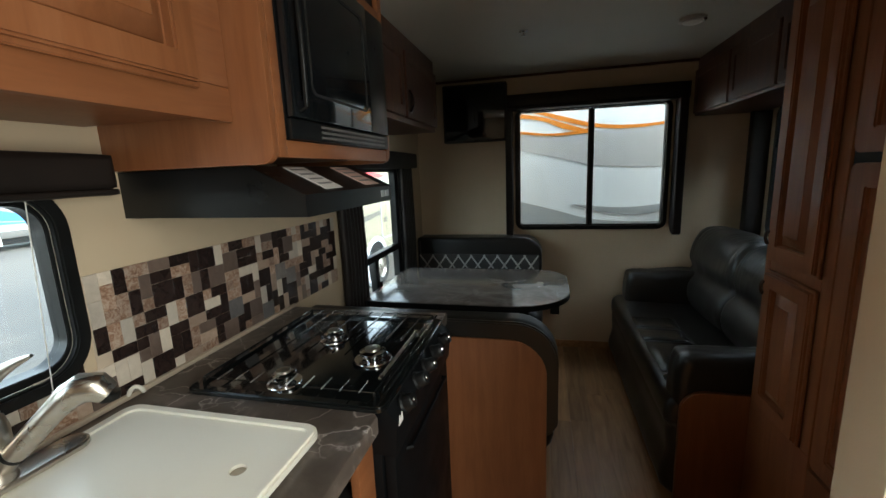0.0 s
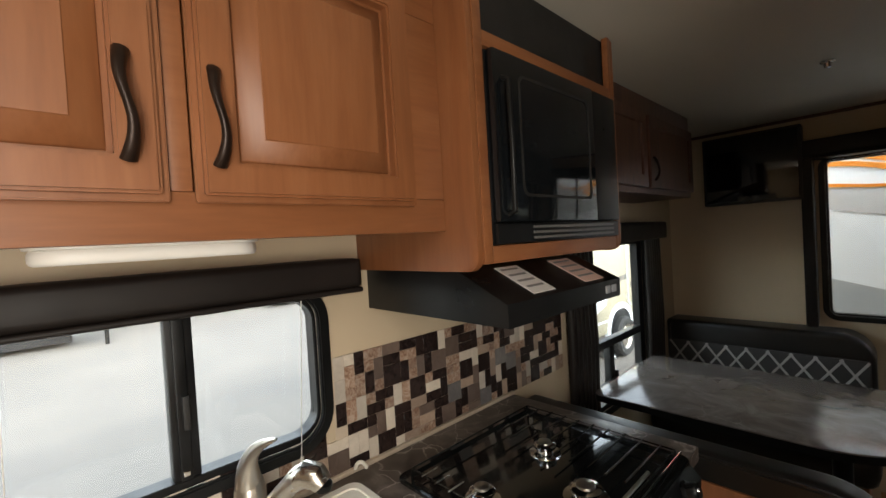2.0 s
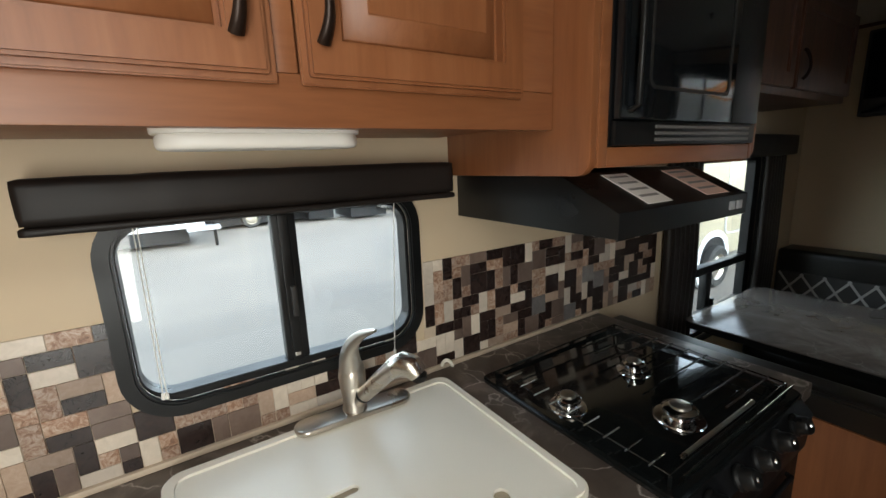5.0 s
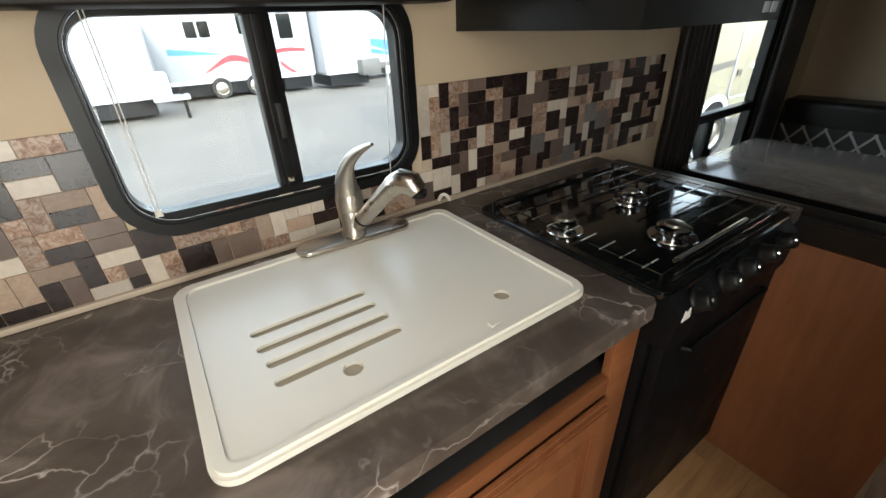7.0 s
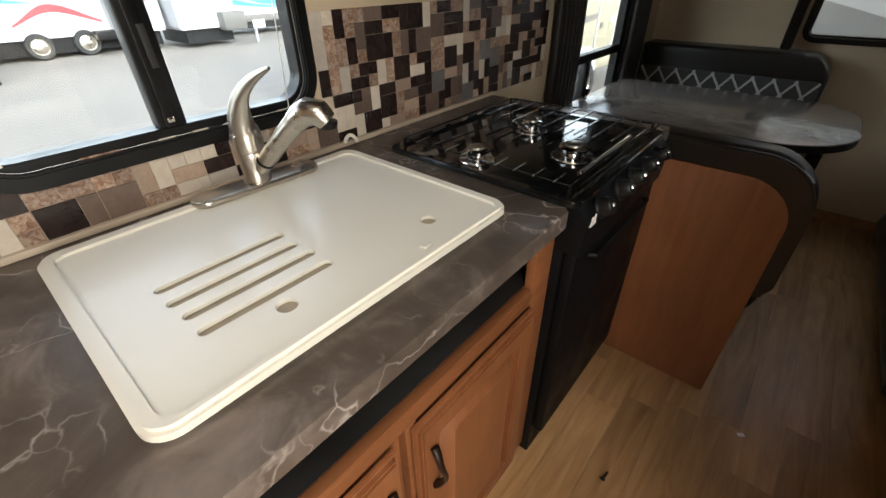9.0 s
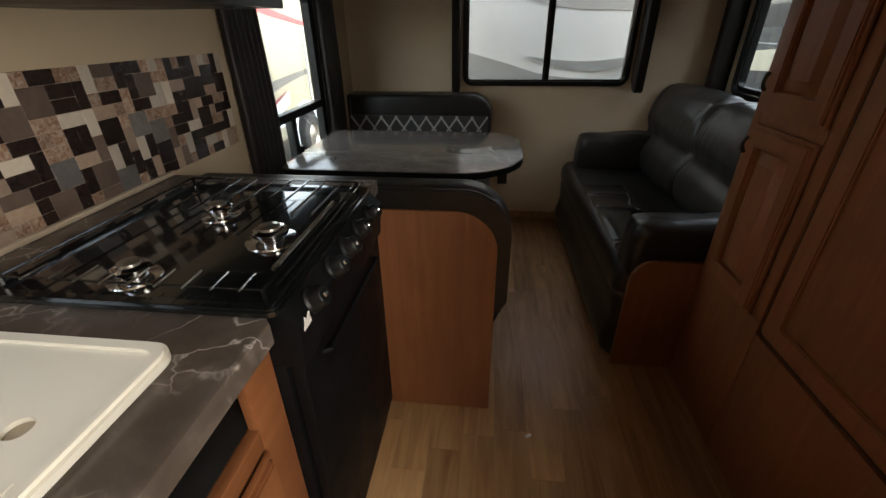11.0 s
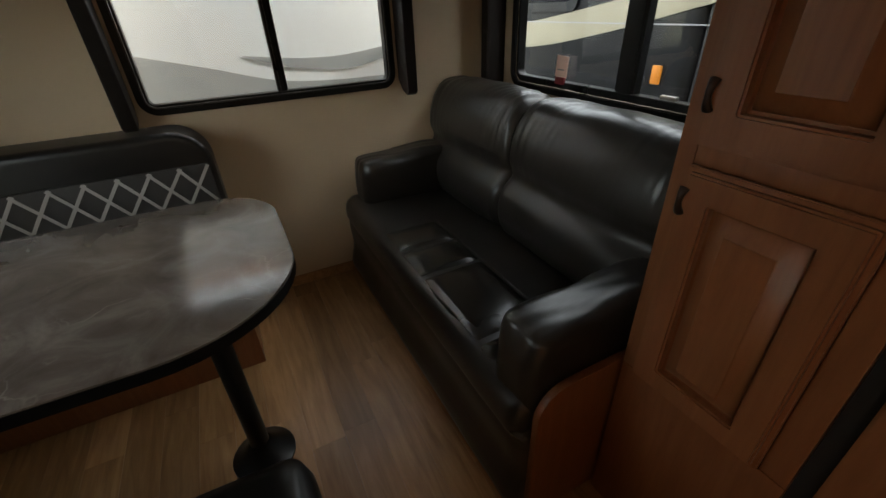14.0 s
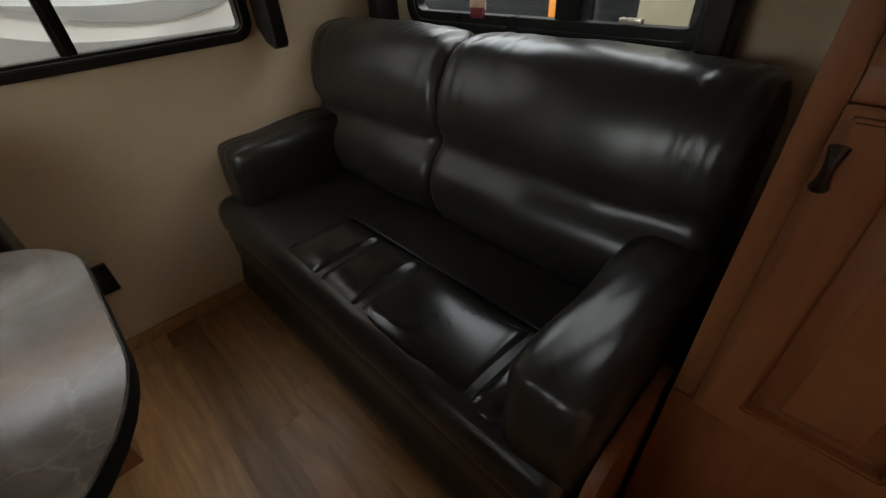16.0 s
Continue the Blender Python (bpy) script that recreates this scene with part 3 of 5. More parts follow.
swoosh(mh, RV_MAROON, "x", A, B + 0.001, [(4.4, -0.24), (5.52, 0.06), (6.3, 0.26), (7.0, 0.42)],
       [(4.4, -0.29), (5.1, -0.16), (5.8, 0.04), (7.0, 0.41)])
swoosh(mh, RV_WHITE, "x", A, B + 0.002, [(4.7, -0.26), (5.1, -0.165), (5.8, 0.035), (7.05, 0.40)],
       [(4.7, -0.29), (5.2, -0.26), (6.07, -0.04), (7.05, 0.22)])
for k in range(5):
    y = 5.40 + k * 0.15
    part("lettering", turned(join(box(0, 0.005, 0, 0.115, 0.0, 0.03), box(0, 0.005, 0, 0.115, 0.08, 0.11), box(0, 0.005, 0, 0.03, 0.03, 0.08)), Matrix.Translation((MX, y, 1.05 - 0.012 * k))), RV_DARKGREY, mh)
part("locker_door", box(MX - 0.01, MX + 0.012, 5.55, 6.75, -0.27, -0.08, 0.006), RV_CREAM, mh)
part("locker_handle", box(MX + 0.011, MX + 0.02, 6.3, 6.5, -0.16, -0.13, 0.003), RV_WHITE, mh)
part("rub_rail", box(MX, MX + 0.02, 4.6, 7.05, -0.075, -0.045, 0.006), RV_WHITE, mh)
sd = part("side_door", prism(rrect(7.95, 8.75, 0.1, 1.32, 0.12), "x", MX - 0.01, MX + 0.012, 0.004), RV_CREAM, mh)
part("door_trim", ring(rrect(7.92, 8.78, 0.07, 1.35, 0.15), rrect(7.95, 8.75, 0.1, 1.32, 0.12), "x", MX - 0.01, MX + 0.02), RV_LIGHTGREY, sd)
part("door_handle", box(MX + 0.012, MX + 0.03, 8.05, 8.2, 0.42, 0.52, 0.008), RV_DARKGREY, sd)
part("door_handle", box(MX + 0.012, MX + 0.025, 8.5, 8.66, 0.5, 0.58, 0.008), RV_WHITE, sd)
for k in range(5):
    part("vent_slat", box(MX, MX + 0.012, 8.95, 9.55, 0.72 + k * 0.1, 0.745 + k * 0.1, 0.004), RV_DARKGREY, mh)
for wy in (7.58,):
    wheel(mh, "x", (MX + 0.02, wy, -0.42))
    part("wheel_arch", turned(ring(rrect(-0.55, 0.55, -0.5, 0.52, 0.5, 8), rrect(-0.45, 0.45, -0.5, 0.42, 0.4, 8), "x", MX - 0.04, MX + 0.02), Matrix.Translation((0, wy, -0.34))), RV_WHITE, mh)
    part("wheel_well", turned(prism(rrect(-0.45, 0.45, -0.5, 0.42, 0.4, 8), "x", MX - 0.02, MX + 0.004), Matrix.Translation((0, wy, -0.34))), RV_BLACK, mh)

# dark coach beyond the sofa window
BX = 3.75
bc = thing("motor_coach", "black and cream motor coach parked alongside", "motorhome", at=(BX + 1.2, 4, -0.78))
# first box is unseen; both tops are set to keep sun off the interior
part("body", join(box(BX, BX + 2.4, -3.0, 1.45, -0.35, 2.85, 0.06, 3), box(BX, BX + 2.4, 1.44, 2.98, -0.35, 2.4, 0.06, 3)), RV_BLACK, bc)
# roof kept low, out of sight, so the sun reaches the white trailer
part("cab", box(BX + 0.004, BX + 2.39, 2.97, 9.0, -0.35, 1.98, 0.1, 3), RV_BLACK, bc)
A, B = BX - 0.005, BX + 0.02
part("stripe", curve_band(bez([(2.9, 1.25), (3.8, 1.05), (4.6, 0.92), (6, 0.82)]), bez([(2.9, 1.4), (3.8, 1.25), (4.6, 1.13), (6, 1.0)]), 2.9, 6.0, "x", A, B, 24), RV_CREAM, bc)
part("panel", box(A, B, 2.42, 2.70, -0.1, 2.1, 0.01), RV_CREAM, bc)
part("window", box(BX - 0.008, BX + 0.01, 4.1, 5.8, 1.25, 1.9, 0.01), DARKGLASS, bc)
part("window_trim", ring(rrect(4.05, 5.85, 1.2, 1.95, 0.08), rrect(4.12, 5.78, 1.27, 1.88, 0.05), "x", BX - 0.02, BX + 0.0), RV_BLACK, bc)
part("marker_lamp", box(BX - 0.02, BX + 0.0, 3.19, 3.26, 0.76, 0.88, 0.008), RV_ORANGE, bc)
part("body_crease", box(BX - 0.006, BX + 0.004, -1.2, 8.8, 1.12, 1.128, 0.001), RV_GREY, bc)
wheel(bc, "x", (BX + 0.2, 7.5, -0.42))


def far_trailer(x, y0, y1, label, graphics, nose=False, top=2.5, base=-0.2, windows=(), body=RV_SHADED):
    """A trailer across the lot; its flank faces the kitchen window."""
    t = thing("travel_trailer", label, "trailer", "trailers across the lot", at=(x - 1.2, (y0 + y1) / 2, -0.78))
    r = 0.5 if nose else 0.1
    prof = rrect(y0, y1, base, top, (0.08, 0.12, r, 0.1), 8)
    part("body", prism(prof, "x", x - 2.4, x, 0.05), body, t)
    part("skirt", box(x - 2.3, x + 0.01, y0 + 0.05, y1 - 0.05, base - 0.02, base + 0.12, 0.01), RV_LIGHTGREY, t)
    # black underbody, deepened to stand in for the shadow beneath the trailer
    part("underbody_shade", box(x - 2.2, x - 0.15, y0 + 0.2, y1 - 0.2, base - 0.45, base - 0.02), RV_BLACK, t)
    for pts_lo, pts_hi, mat in graphics:
        part("stripe", curve_band(bez(pts_lo), bez(pts_hi), pts_lo[0][0], pts_lo[-1][0], "x", x - 0.01, x + 0.006, 16), mat, t)
    for a, b, c, d in windows:
        wd = part("window", prism(rrect(a, b, c, d, 0.04), "x", x - 0.02, x + 0.012), DARKGLASS, t)
        part("window_frame", ring(rrect(a - 0.03, b + 0.03, c - 0.03, d + 0.03, 0.05), rrect(a, b, c, d, 0.04), "x", x - 0.01, x + 0.018), RV_GREY, wd)
    return t


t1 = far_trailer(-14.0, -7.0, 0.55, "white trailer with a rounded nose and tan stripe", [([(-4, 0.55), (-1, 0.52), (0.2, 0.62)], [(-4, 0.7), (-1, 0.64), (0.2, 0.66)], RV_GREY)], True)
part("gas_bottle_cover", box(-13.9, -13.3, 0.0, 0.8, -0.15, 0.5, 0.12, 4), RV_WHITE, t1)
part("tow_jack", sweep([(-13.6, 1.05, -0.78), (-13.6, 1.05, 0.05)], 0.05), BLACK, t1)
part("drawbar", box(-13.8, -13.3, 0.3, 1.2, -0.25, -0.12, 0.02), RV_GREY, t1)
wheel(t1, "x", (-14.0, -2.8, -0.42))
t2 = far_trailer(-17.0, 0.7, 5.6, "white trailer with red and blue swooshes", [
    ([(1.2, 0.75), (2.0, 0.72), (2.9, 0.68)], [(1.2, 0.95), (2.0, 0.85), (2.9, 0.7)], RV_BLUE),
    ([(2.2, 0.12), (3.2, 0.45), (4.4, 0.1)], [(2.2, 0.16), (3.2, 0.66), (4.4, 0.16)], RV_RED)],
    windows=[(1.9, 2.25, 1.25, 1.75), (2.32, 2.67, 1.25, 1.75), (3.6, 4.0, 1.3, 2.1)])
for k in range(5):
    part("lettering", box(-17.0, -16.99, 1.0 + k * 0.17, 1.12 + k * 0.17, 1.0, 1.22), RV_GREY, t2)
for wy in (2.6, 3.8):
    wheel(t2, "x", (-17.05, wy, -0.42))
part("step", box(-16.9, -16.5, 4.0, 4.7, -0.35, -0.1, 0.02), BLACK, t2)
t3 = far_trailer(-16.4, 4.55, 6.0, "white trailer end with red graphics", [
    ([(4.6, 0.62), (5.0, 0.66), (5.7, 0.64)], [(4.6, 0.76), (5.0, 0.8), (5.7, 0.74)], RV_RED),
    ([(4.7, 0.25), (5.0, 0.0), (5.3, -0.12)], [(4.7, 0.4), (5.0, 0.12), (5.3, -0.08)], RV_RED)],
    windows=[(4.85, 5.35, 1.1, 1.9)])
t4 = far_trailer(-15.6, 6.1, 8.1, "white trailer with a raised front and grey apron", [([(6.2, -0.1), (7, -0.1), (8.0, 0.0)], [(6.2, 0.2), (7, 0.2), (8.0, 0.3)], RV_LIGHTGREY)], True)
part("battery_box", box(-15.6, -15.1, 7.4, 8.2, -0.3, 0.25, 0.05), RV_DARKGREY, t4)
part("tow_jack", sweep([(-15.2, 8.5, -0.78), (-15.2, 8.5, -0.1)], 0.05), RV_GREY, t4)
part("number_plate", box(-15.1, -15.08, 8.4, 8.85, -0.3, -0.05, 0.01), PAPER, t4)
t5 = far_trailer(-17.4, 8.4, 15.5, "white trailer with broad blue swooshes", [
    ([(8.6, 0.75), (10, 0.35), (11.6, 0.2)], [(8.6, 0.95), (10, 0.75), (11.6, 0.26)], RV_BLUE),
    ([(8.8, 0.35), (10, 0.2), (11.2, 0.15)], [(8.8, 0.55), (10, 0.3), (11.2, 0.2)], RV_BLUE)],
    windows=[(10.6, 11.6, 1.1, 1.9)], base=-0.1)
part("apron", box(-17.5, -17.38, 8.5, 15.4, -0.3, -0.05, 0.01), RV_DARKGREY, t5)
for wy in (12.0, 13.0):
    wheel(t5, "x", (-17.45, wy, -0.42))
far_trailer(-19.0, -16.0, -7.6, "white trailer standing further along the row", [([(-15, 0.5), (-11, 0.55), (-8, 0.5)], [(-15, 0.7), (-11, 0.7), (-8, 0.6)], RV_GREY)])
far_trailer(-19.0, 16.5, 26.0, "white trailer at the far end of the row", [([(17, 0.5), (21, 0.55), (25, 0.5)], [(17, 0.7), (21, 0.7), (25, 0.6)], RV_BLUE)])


# ---- kitchen ----
def door_parts(parent, x, y0, y1, z0, z1, face=1, stile=0.052, thick=0.02):
    d = part("door", join(
        ring(rrect(y0 + 0.007, y1 - 0.007, z0 + 0.007, z1 - 0.007, 0.004, 2), rrect(y0 + stile, y1 - stile, z0 + stile, z1 - stile, 0.002, 2), "x", x, x + face * thick, 0.004),
        ring(rrect(y0 - 0.002, y1 + 0.002, z0 - 0.002, z1 + 0.002, 0.004, 2), rrect(y0 + 0.012, y1 - 0.012, z0 + 0.012, z1 - 0.012, 0.004, 2), "x", x, x + face * thick * 0.45, 0.002)), WOOD, parent)
    a, b, c, e = y0 + stile, y1 - stile, z0 + stile, z1 - stile
    bm = bmesh.new()
    rows = []
    for inset, depth in ((-0.004, 0.0005), (0.006, 0.0005), (0.008, 0.004), (0.036, 0.018), (0.038, 0.021)):
        rows.append([bm.verts.new((x + face * depth, u, v)) for u, v in ((a + inset, c + inset), (b - inset, c + inset), (b - inset, e - inset), (a + inset, e - inset))])
    for p, q in zip(rows, rows[1:]):
        for k in range(4):
            bm.faces.new((p[k], p[(k + 1) % 4], q[(k + 1) % 4], q[k]))
    bm.faces.new(rows[-1])
    part("raised_panel", bm, WOOD, d)
    return d


def pull(parent, x, y, z0, z1, face=1, mat=BRONZE, swing=0.005):
    """A bowed pull with flared feet."""
    zs = [z0 + (z1 - z0) * k / 14 for k in range(15)]
    path = [(x + face * (0.004 + min(0.024, (z1 - z0) * 0.19) * math.sin(math.pi * k / 14) ** 0.7), y + swing * math.sin(2 * math.pi * k / 14), z) for k, z in enumerate(zs)]
    rad = [(0.0095 - 0.004 * math.sin(math.pi * k / 14), 0.007 - 0.002 * math.sin(math.pi * k / 14)) for k in range(15)]
    return part("handle", sweep(path, rad, 10), mat, parent, "dark bronze bow handle")


# base cabinet under the worktop
base = thing("base_cabinet", "stained maple kitchen base cabinet below the sink", "cabinet", at=(0.3, 0, 0))
part("carcass", join(box(0.02, 0.585, -1.5, 0.735, 0.0, 0.735, 0.003), box(0.02, 0.05, -1.5, 0.735, 0.735, 0.868), box(0.05, 0.585, 0.72, 0.735, 0.735, 0.868)), WOOD, base)
part("face_frame", join(box(0.586, 0.606, 0.66, 0.735, 0.08, 0.868, 0.003), box(0.586, 0.606, -1.5, 0.6595, 0.695, 0.737, 0.003), box(0.586, 0.606, 0.275, 0.30, 0.13, 0.70, 0.003), box(0.586, 0.606, -1.5, 0.66, 0.08, 0.13, 0.003)), WOOD_H, base)
part("toe_kick", box(0.52, 0.56, -1.5, 0.735, 0.0, 0.08), BLACK_MATT, base)
d = door_parts(base, 0.607, 0.285, 0.655, 0.11, 0.69)
pull(d, 0.627, 0.315, 0.505, 0.625)
d = door_parts(base, 0.607, -0.12, 0.245, 0.11, 0.69)
pull(d, 0.627, 0.215, 0.505, 0.625)
door_parts(base, 0.607, -0.55, -0.16, 0.11, 0.69)
# black sheets stand in for the shade inside the open recess
part("recess_shade_sheets", join(box(0.45, 0.46, -1.5, 0.715, 0.7365, 0.868), box(0.4605, 0.585, -1.5, 0.715, 0.7365, 0.7385)), BLACK_MATT, base)

# worktop wraps behind and beyond the cooktop
top = thing("worktop", "dark marble-look laminate kitchen worktop", "worktop", at=(0.3, 0, 0.87))
part("slab", prism([(0.0, -1.5), (0.615, -1.5), (0.632, -1.48), (0.632, 0.715), (0.62, 0.728), (0.125, 0.728), (0.125, 1.275), (0.60, 1.275), (0.632, 1.282), (0.632, 1.3715), (0.0, 1.3715)], "z", 0.869, 0.91, 0.004), COUNTER, top)
part("wall_bead", box(0.0, 0.014, -1.5, 1.3715, 0.91, 0.924, 0.005), CREAM_EDGE, top)

# fitted sink cover
SLOT = mat_plain("dull_cream_plastic", (0.47, 0.41, 0.31), 0.6, var=0.05)
lid = thing("sink_cover", "cream plastic sink cover with drain slots and finger holes", "sink cover", at=(0.3, 0.33, 0.91))
LY0, LY1, LX0, LX1 = 0.012, 0.642, 0.068, 0.548
part("rim", ring(rrect(LX0, LX1, LY0, LY1, 0.035, 8), rrect(LX0 + 0.03, LX1 - 0.018, LY0 + 0.026, LY1 - 0.026, 0.02, 8), "z", 0.9105, 0.9315, 0.0055), CREAM, lid)


def pierced(outline, holes, z0, z1):
    """A flat plate with cut-outs right through it."""
    bm = bmesh.new()
    for loop in [outline] + holes:
        vs = [bm.verts.new((x, y, z1)) for x, y in loop]
        for a, b in zip(vs, vs[1:] + vs[:1]):
            bm.edges.new((a, b))
    bmesh.ops.triangle_fill(bm, use_beauty=True, edges=bm.edges[:])
    out = bmesh.ops.extrude_face_region(bm, geom=bm.faces[:])
    bmesh.ops.translate(bm, verts=[v for v in out["geom"] if isinstance(v, bmesh.types.BMVert)], vec=(0, 0, z0 - z1))
    return bm


cuts = [rrect(sx - 0.0095, sx + 0.0095, 0.105 + sy, 0.307 + sy, 0.009, 5) for sx, sy in ((0.302, 0.0), (0.346, 0.0), (0.388, 0.004), (0.432, 0.004))]
cuts += [rrect(hx - 0.0145, hx + 0.0145, hy - 0.0145, hy + 0.0145, 0.014, 6) for hx, hy in ((0.47, 0.21), (0.464, 0.50))]
part("deck", pierced(rrect(LX0 + 0.026, LX1 - 0.014, LY0 + 0.022, LY1 - 0.022, 0.02, 8), cuts, 0.9205, 0.9268), CREAM, lid)
part("tray", prism(rrect(LX0 + 0.033, LX1 - 0.021, LY0 + 0.029, LY1 - 0.029, 0.02, 8), "z", 0.9103, 0.9185), SLOT, lid, "dull cream underside tray")
crumb = thing("crumb", "small cream plastic offcut on the sink cover", "offcut", at=(0.52, 0.43, 0.927))
part("chip", join(box(0.512, 0.524, 0.425, 0.432, 0.927, 0.931, 0.001), box(0.518, 0.522, 0.43, 0.446, 0.927, 0.929, 0.0008)), CREAM, crumb)

# faucet
fc = thing("faucet", "brushed nickel single-lever kitchen faucet with pull-out spray", "faucet", at=(0.092, 0.385, 0.927))
part("deck_plate", turned(prism(rrect(-0.03, 0.03, -0.135, 0.135, 0.029, 8), "z", 0.9275, 0.941, 0.006, 3), Matrix.Translation((0.092, 0.385, 0)) @ Matrix.Rotation(radians(-3), 4, "Z")), NICKEL, fc)
part("body", lathe([(0.0, 0.94), (0.027, 0.94), (0.028, 0.947), (0.024, 0.955), (0.0265, 0.985), (0.0285, 1.0), (0.0275, 1.002), (0.0275, 1.004), (0.0295, 1.006), (0.030, 1.03), (0.026, 1.05), (0.015, 1.062), (0, 1.065)], (0.09, 0.385, 0)), NICKEL, fc)
part("lever", sweep(bezier((0.092, 0.384, 1.03), (0.085, 0.378, 1.10), (0.14, 0.384, 1.14), (0.212, 0.4, 1.167)), [(0.026, 0.026), (0.0262, 0.0255), (0.0255, 0.0235), (0.0238, 0.0205), (0.0215, 0.0175), (0.019, 0.0145), (0.0165, 0.012), (0.014, 0.01), (0.012, 0.0085), (0.01, 0.0075), (0.008, 0.006), (0.006, 0.005), (0.003, 0.003)], 14), NICKEL, fc)
part("spout", sweep([(0.1, 0.39, 0.965), (0.135, 0.404, 1.0), (0.17, 0.418, 1.037), (0.205, 0.431, 1.072)], [0.0175, 0.018, 0.0185, 0.019], 18), NICKEL, fc)
part("collar", sweep([(0.118, 0.397, 0.983), (0.122, 0.3985, 0.987)], [0.0188, 0.0188], 18), BLACK, fc)
part("spray_head", sweep([(0.2, 0.429, 1.066), (0.215, 0.435, 1.08), (0.234, 0.444, 1.091), (0.25, 0.455, 1.088), (0.258, 0.463, 1.074)], [0.0195, 0.0225, 0.025, 0.0245, 0.0195], 18), NICKEL, fc)
part("nozzle", lathe([(0.0, 0.0), (0.015, 0.0), (0.017, 0.006), (0.017, 0.012), (0, 0.012)], (0.259, 0.4635, 1.062), 18), BLACK, fc)

# overhead cabinet and lamp below it
oc = thing("overhead_cabinet", "stained maple overhead cabinet with two raised-panel doors", "cabinet", at=(0.18, 0.2, 1.54))
part("carcass", join(box(0.0, 0.338, -1.2, 0.70, 1.545, 2.0, 0.002), box(0.3, 0.336, -1.2, 0.70, 2.0, 2.088)), WOOD, oc)
part("face_frame", join(box(0.339, 0.36, -1.2, 0.725, 1.534, 1.60, 0.003), box(0.339, 0.36, 0.236, 0.262, 1.60, 1.965, 0.002), box(0.339, 0.36, 0.615, 0.725, 1.60, 1.965, 0.003), box(0.339, 0.36, -0.22, -0.165, 1.60, 1.965, 0.003), box(0.339, 0.36, -1.2, 0.725, 1.965, 2.088, 0.003)), WOOD_H, oc)
d = door_parts(oc, 0.361, 0.265, 0.64, 1.587, 2.0)
pull(d, 0.381, 0.29, 1.633, 1.76)
d = door_parts(oc, 0.361, -0.165, 0.232, 1.587, 2.0)
pull(d, 0.381, 0.192, 1.633, 1.76)
lamp = thing("cabinet_light", "white plastic light strip below the overhead cabinet, unlit", "light", at=(0.25, 0.22, 1.545))
part("housing", turned(prism(rrect(-0.05, 0.05, -0.14, 0.14, 0.048, 8), "z", 1.532, 1.5445, 0.003), Matrix.Translation((0.262, 0.232, 0))), LAMP_WHITE, lamp)
part("diffuser", turned(prism(rrect(-0.047, 0.047, -0.136, 0.136, 0.045, 8), "z", 1.512, 1.533, 0.009, 4), Matrix.Translation((0.262, 0.232, 0))), LAMP_WHITE, lamp)

# microwave housing
mc = thing("microwave_cabinet", "stained maple cabinet built round the microwave", "cabinet", at=(0.22, 1.05, 1.45))
part("side_panel", prism(rrect(0.0, 0.445, 1.448, 2.088, (0.004, 0.03, 0.004, 0.004)), "y", 0.726, 0.745, 0.003), WOOD, mc)
part("side_panel", prism(rrect(0.0, 0.445, 1.455, 2.088, (0.004, 0.03, 0.004, 0.004)), "y", 1.365, 1.385, 0.003), WOOD, mc)
part("shelf", box(0.0, 0.44, 0.746, 1.364, 1.47, 1.497, 0.002), WOOD_H, mc)
part("face_frame", join(box(0.43, 0.447, 0.746, 0.772, 1.462, 2.088, 0.002), box(0.43, 0.447, 1.345, 1.364, 1.462, 2.088, 0.002), box(0.43, 0.447, 0.772, 1.345, 1.462, 1.498, 0.002), box(0.43, 0.447, 0.772, 1.345, 1.905, 1.936, 0.002)), WOOD_H, mc)
# black sheet stands in for the shade of the open cubby above the rail
part("cubby_shade_sheet", box(0.405, 0.422, 0.746, 1.364, 1.93, 2.088), BLACK_MATT, mc)
mw = thing("microwave", "black microwave oven with dark glass door", "microwave", at=(0.25, 1.05, 1.497))
part("case", box(0.05, 0.445, 0.776, 1.342, 1.499, 1.90, 0.004), BLACK, mw)
part("door", box(0.446, 0.466, 0.778, 1.20, 1.545, 1.898, 0.006), DARKGLASS, mw)
part("control_panel", box(0.446, 0.462, 1.203, 1.34, 1.545, 1.898, 0.004), BLACK, mw)
g = part("vent_grille", box(0.446, 0.458, 0.778, 1.34, 1.5, 1.543, 0.003), BLACK, mw)
for k in range(3):
    part("slat", box(0.458, 0.462, 0.9, 1.3, 1.507 + k * 0.012, 1.513 + k * 0.012, 0.001), RV_DARKGREY, g)
part("handle", sweep([(0.466, 0.805, 1.56), (0.482, 0.805, 1.567), (0.484, 0.805, 1.70), (0.482, 0.805, 1.833), (0.466, 0.805, 1.84)], 0.006, 10), BLACK, mw)
part("window_border", ring(rrect(0.86, 1.17, 1.6, 1.86, 0.02), rrect(0.866, 1.164, 1.606, 1.854, 0.018), "x", 0.466, 0.4675), BLACK_MATT, mw)

# range hood
hd = thing("range_hood", "black range hood with two paper labels", "range hood", at=(0.25, 1.0, 1.34))
part("shell", prism([(0.0, 1.338), (0.49, 1.335), (0.49, 1.383), (0.36, 1.447), (0.0, 1.447)], "y", 0.753, 1.258, 0.004), BLACK, hd)
sl = math.atan2(1.447 - 1.383, 0.36 - 0.49)
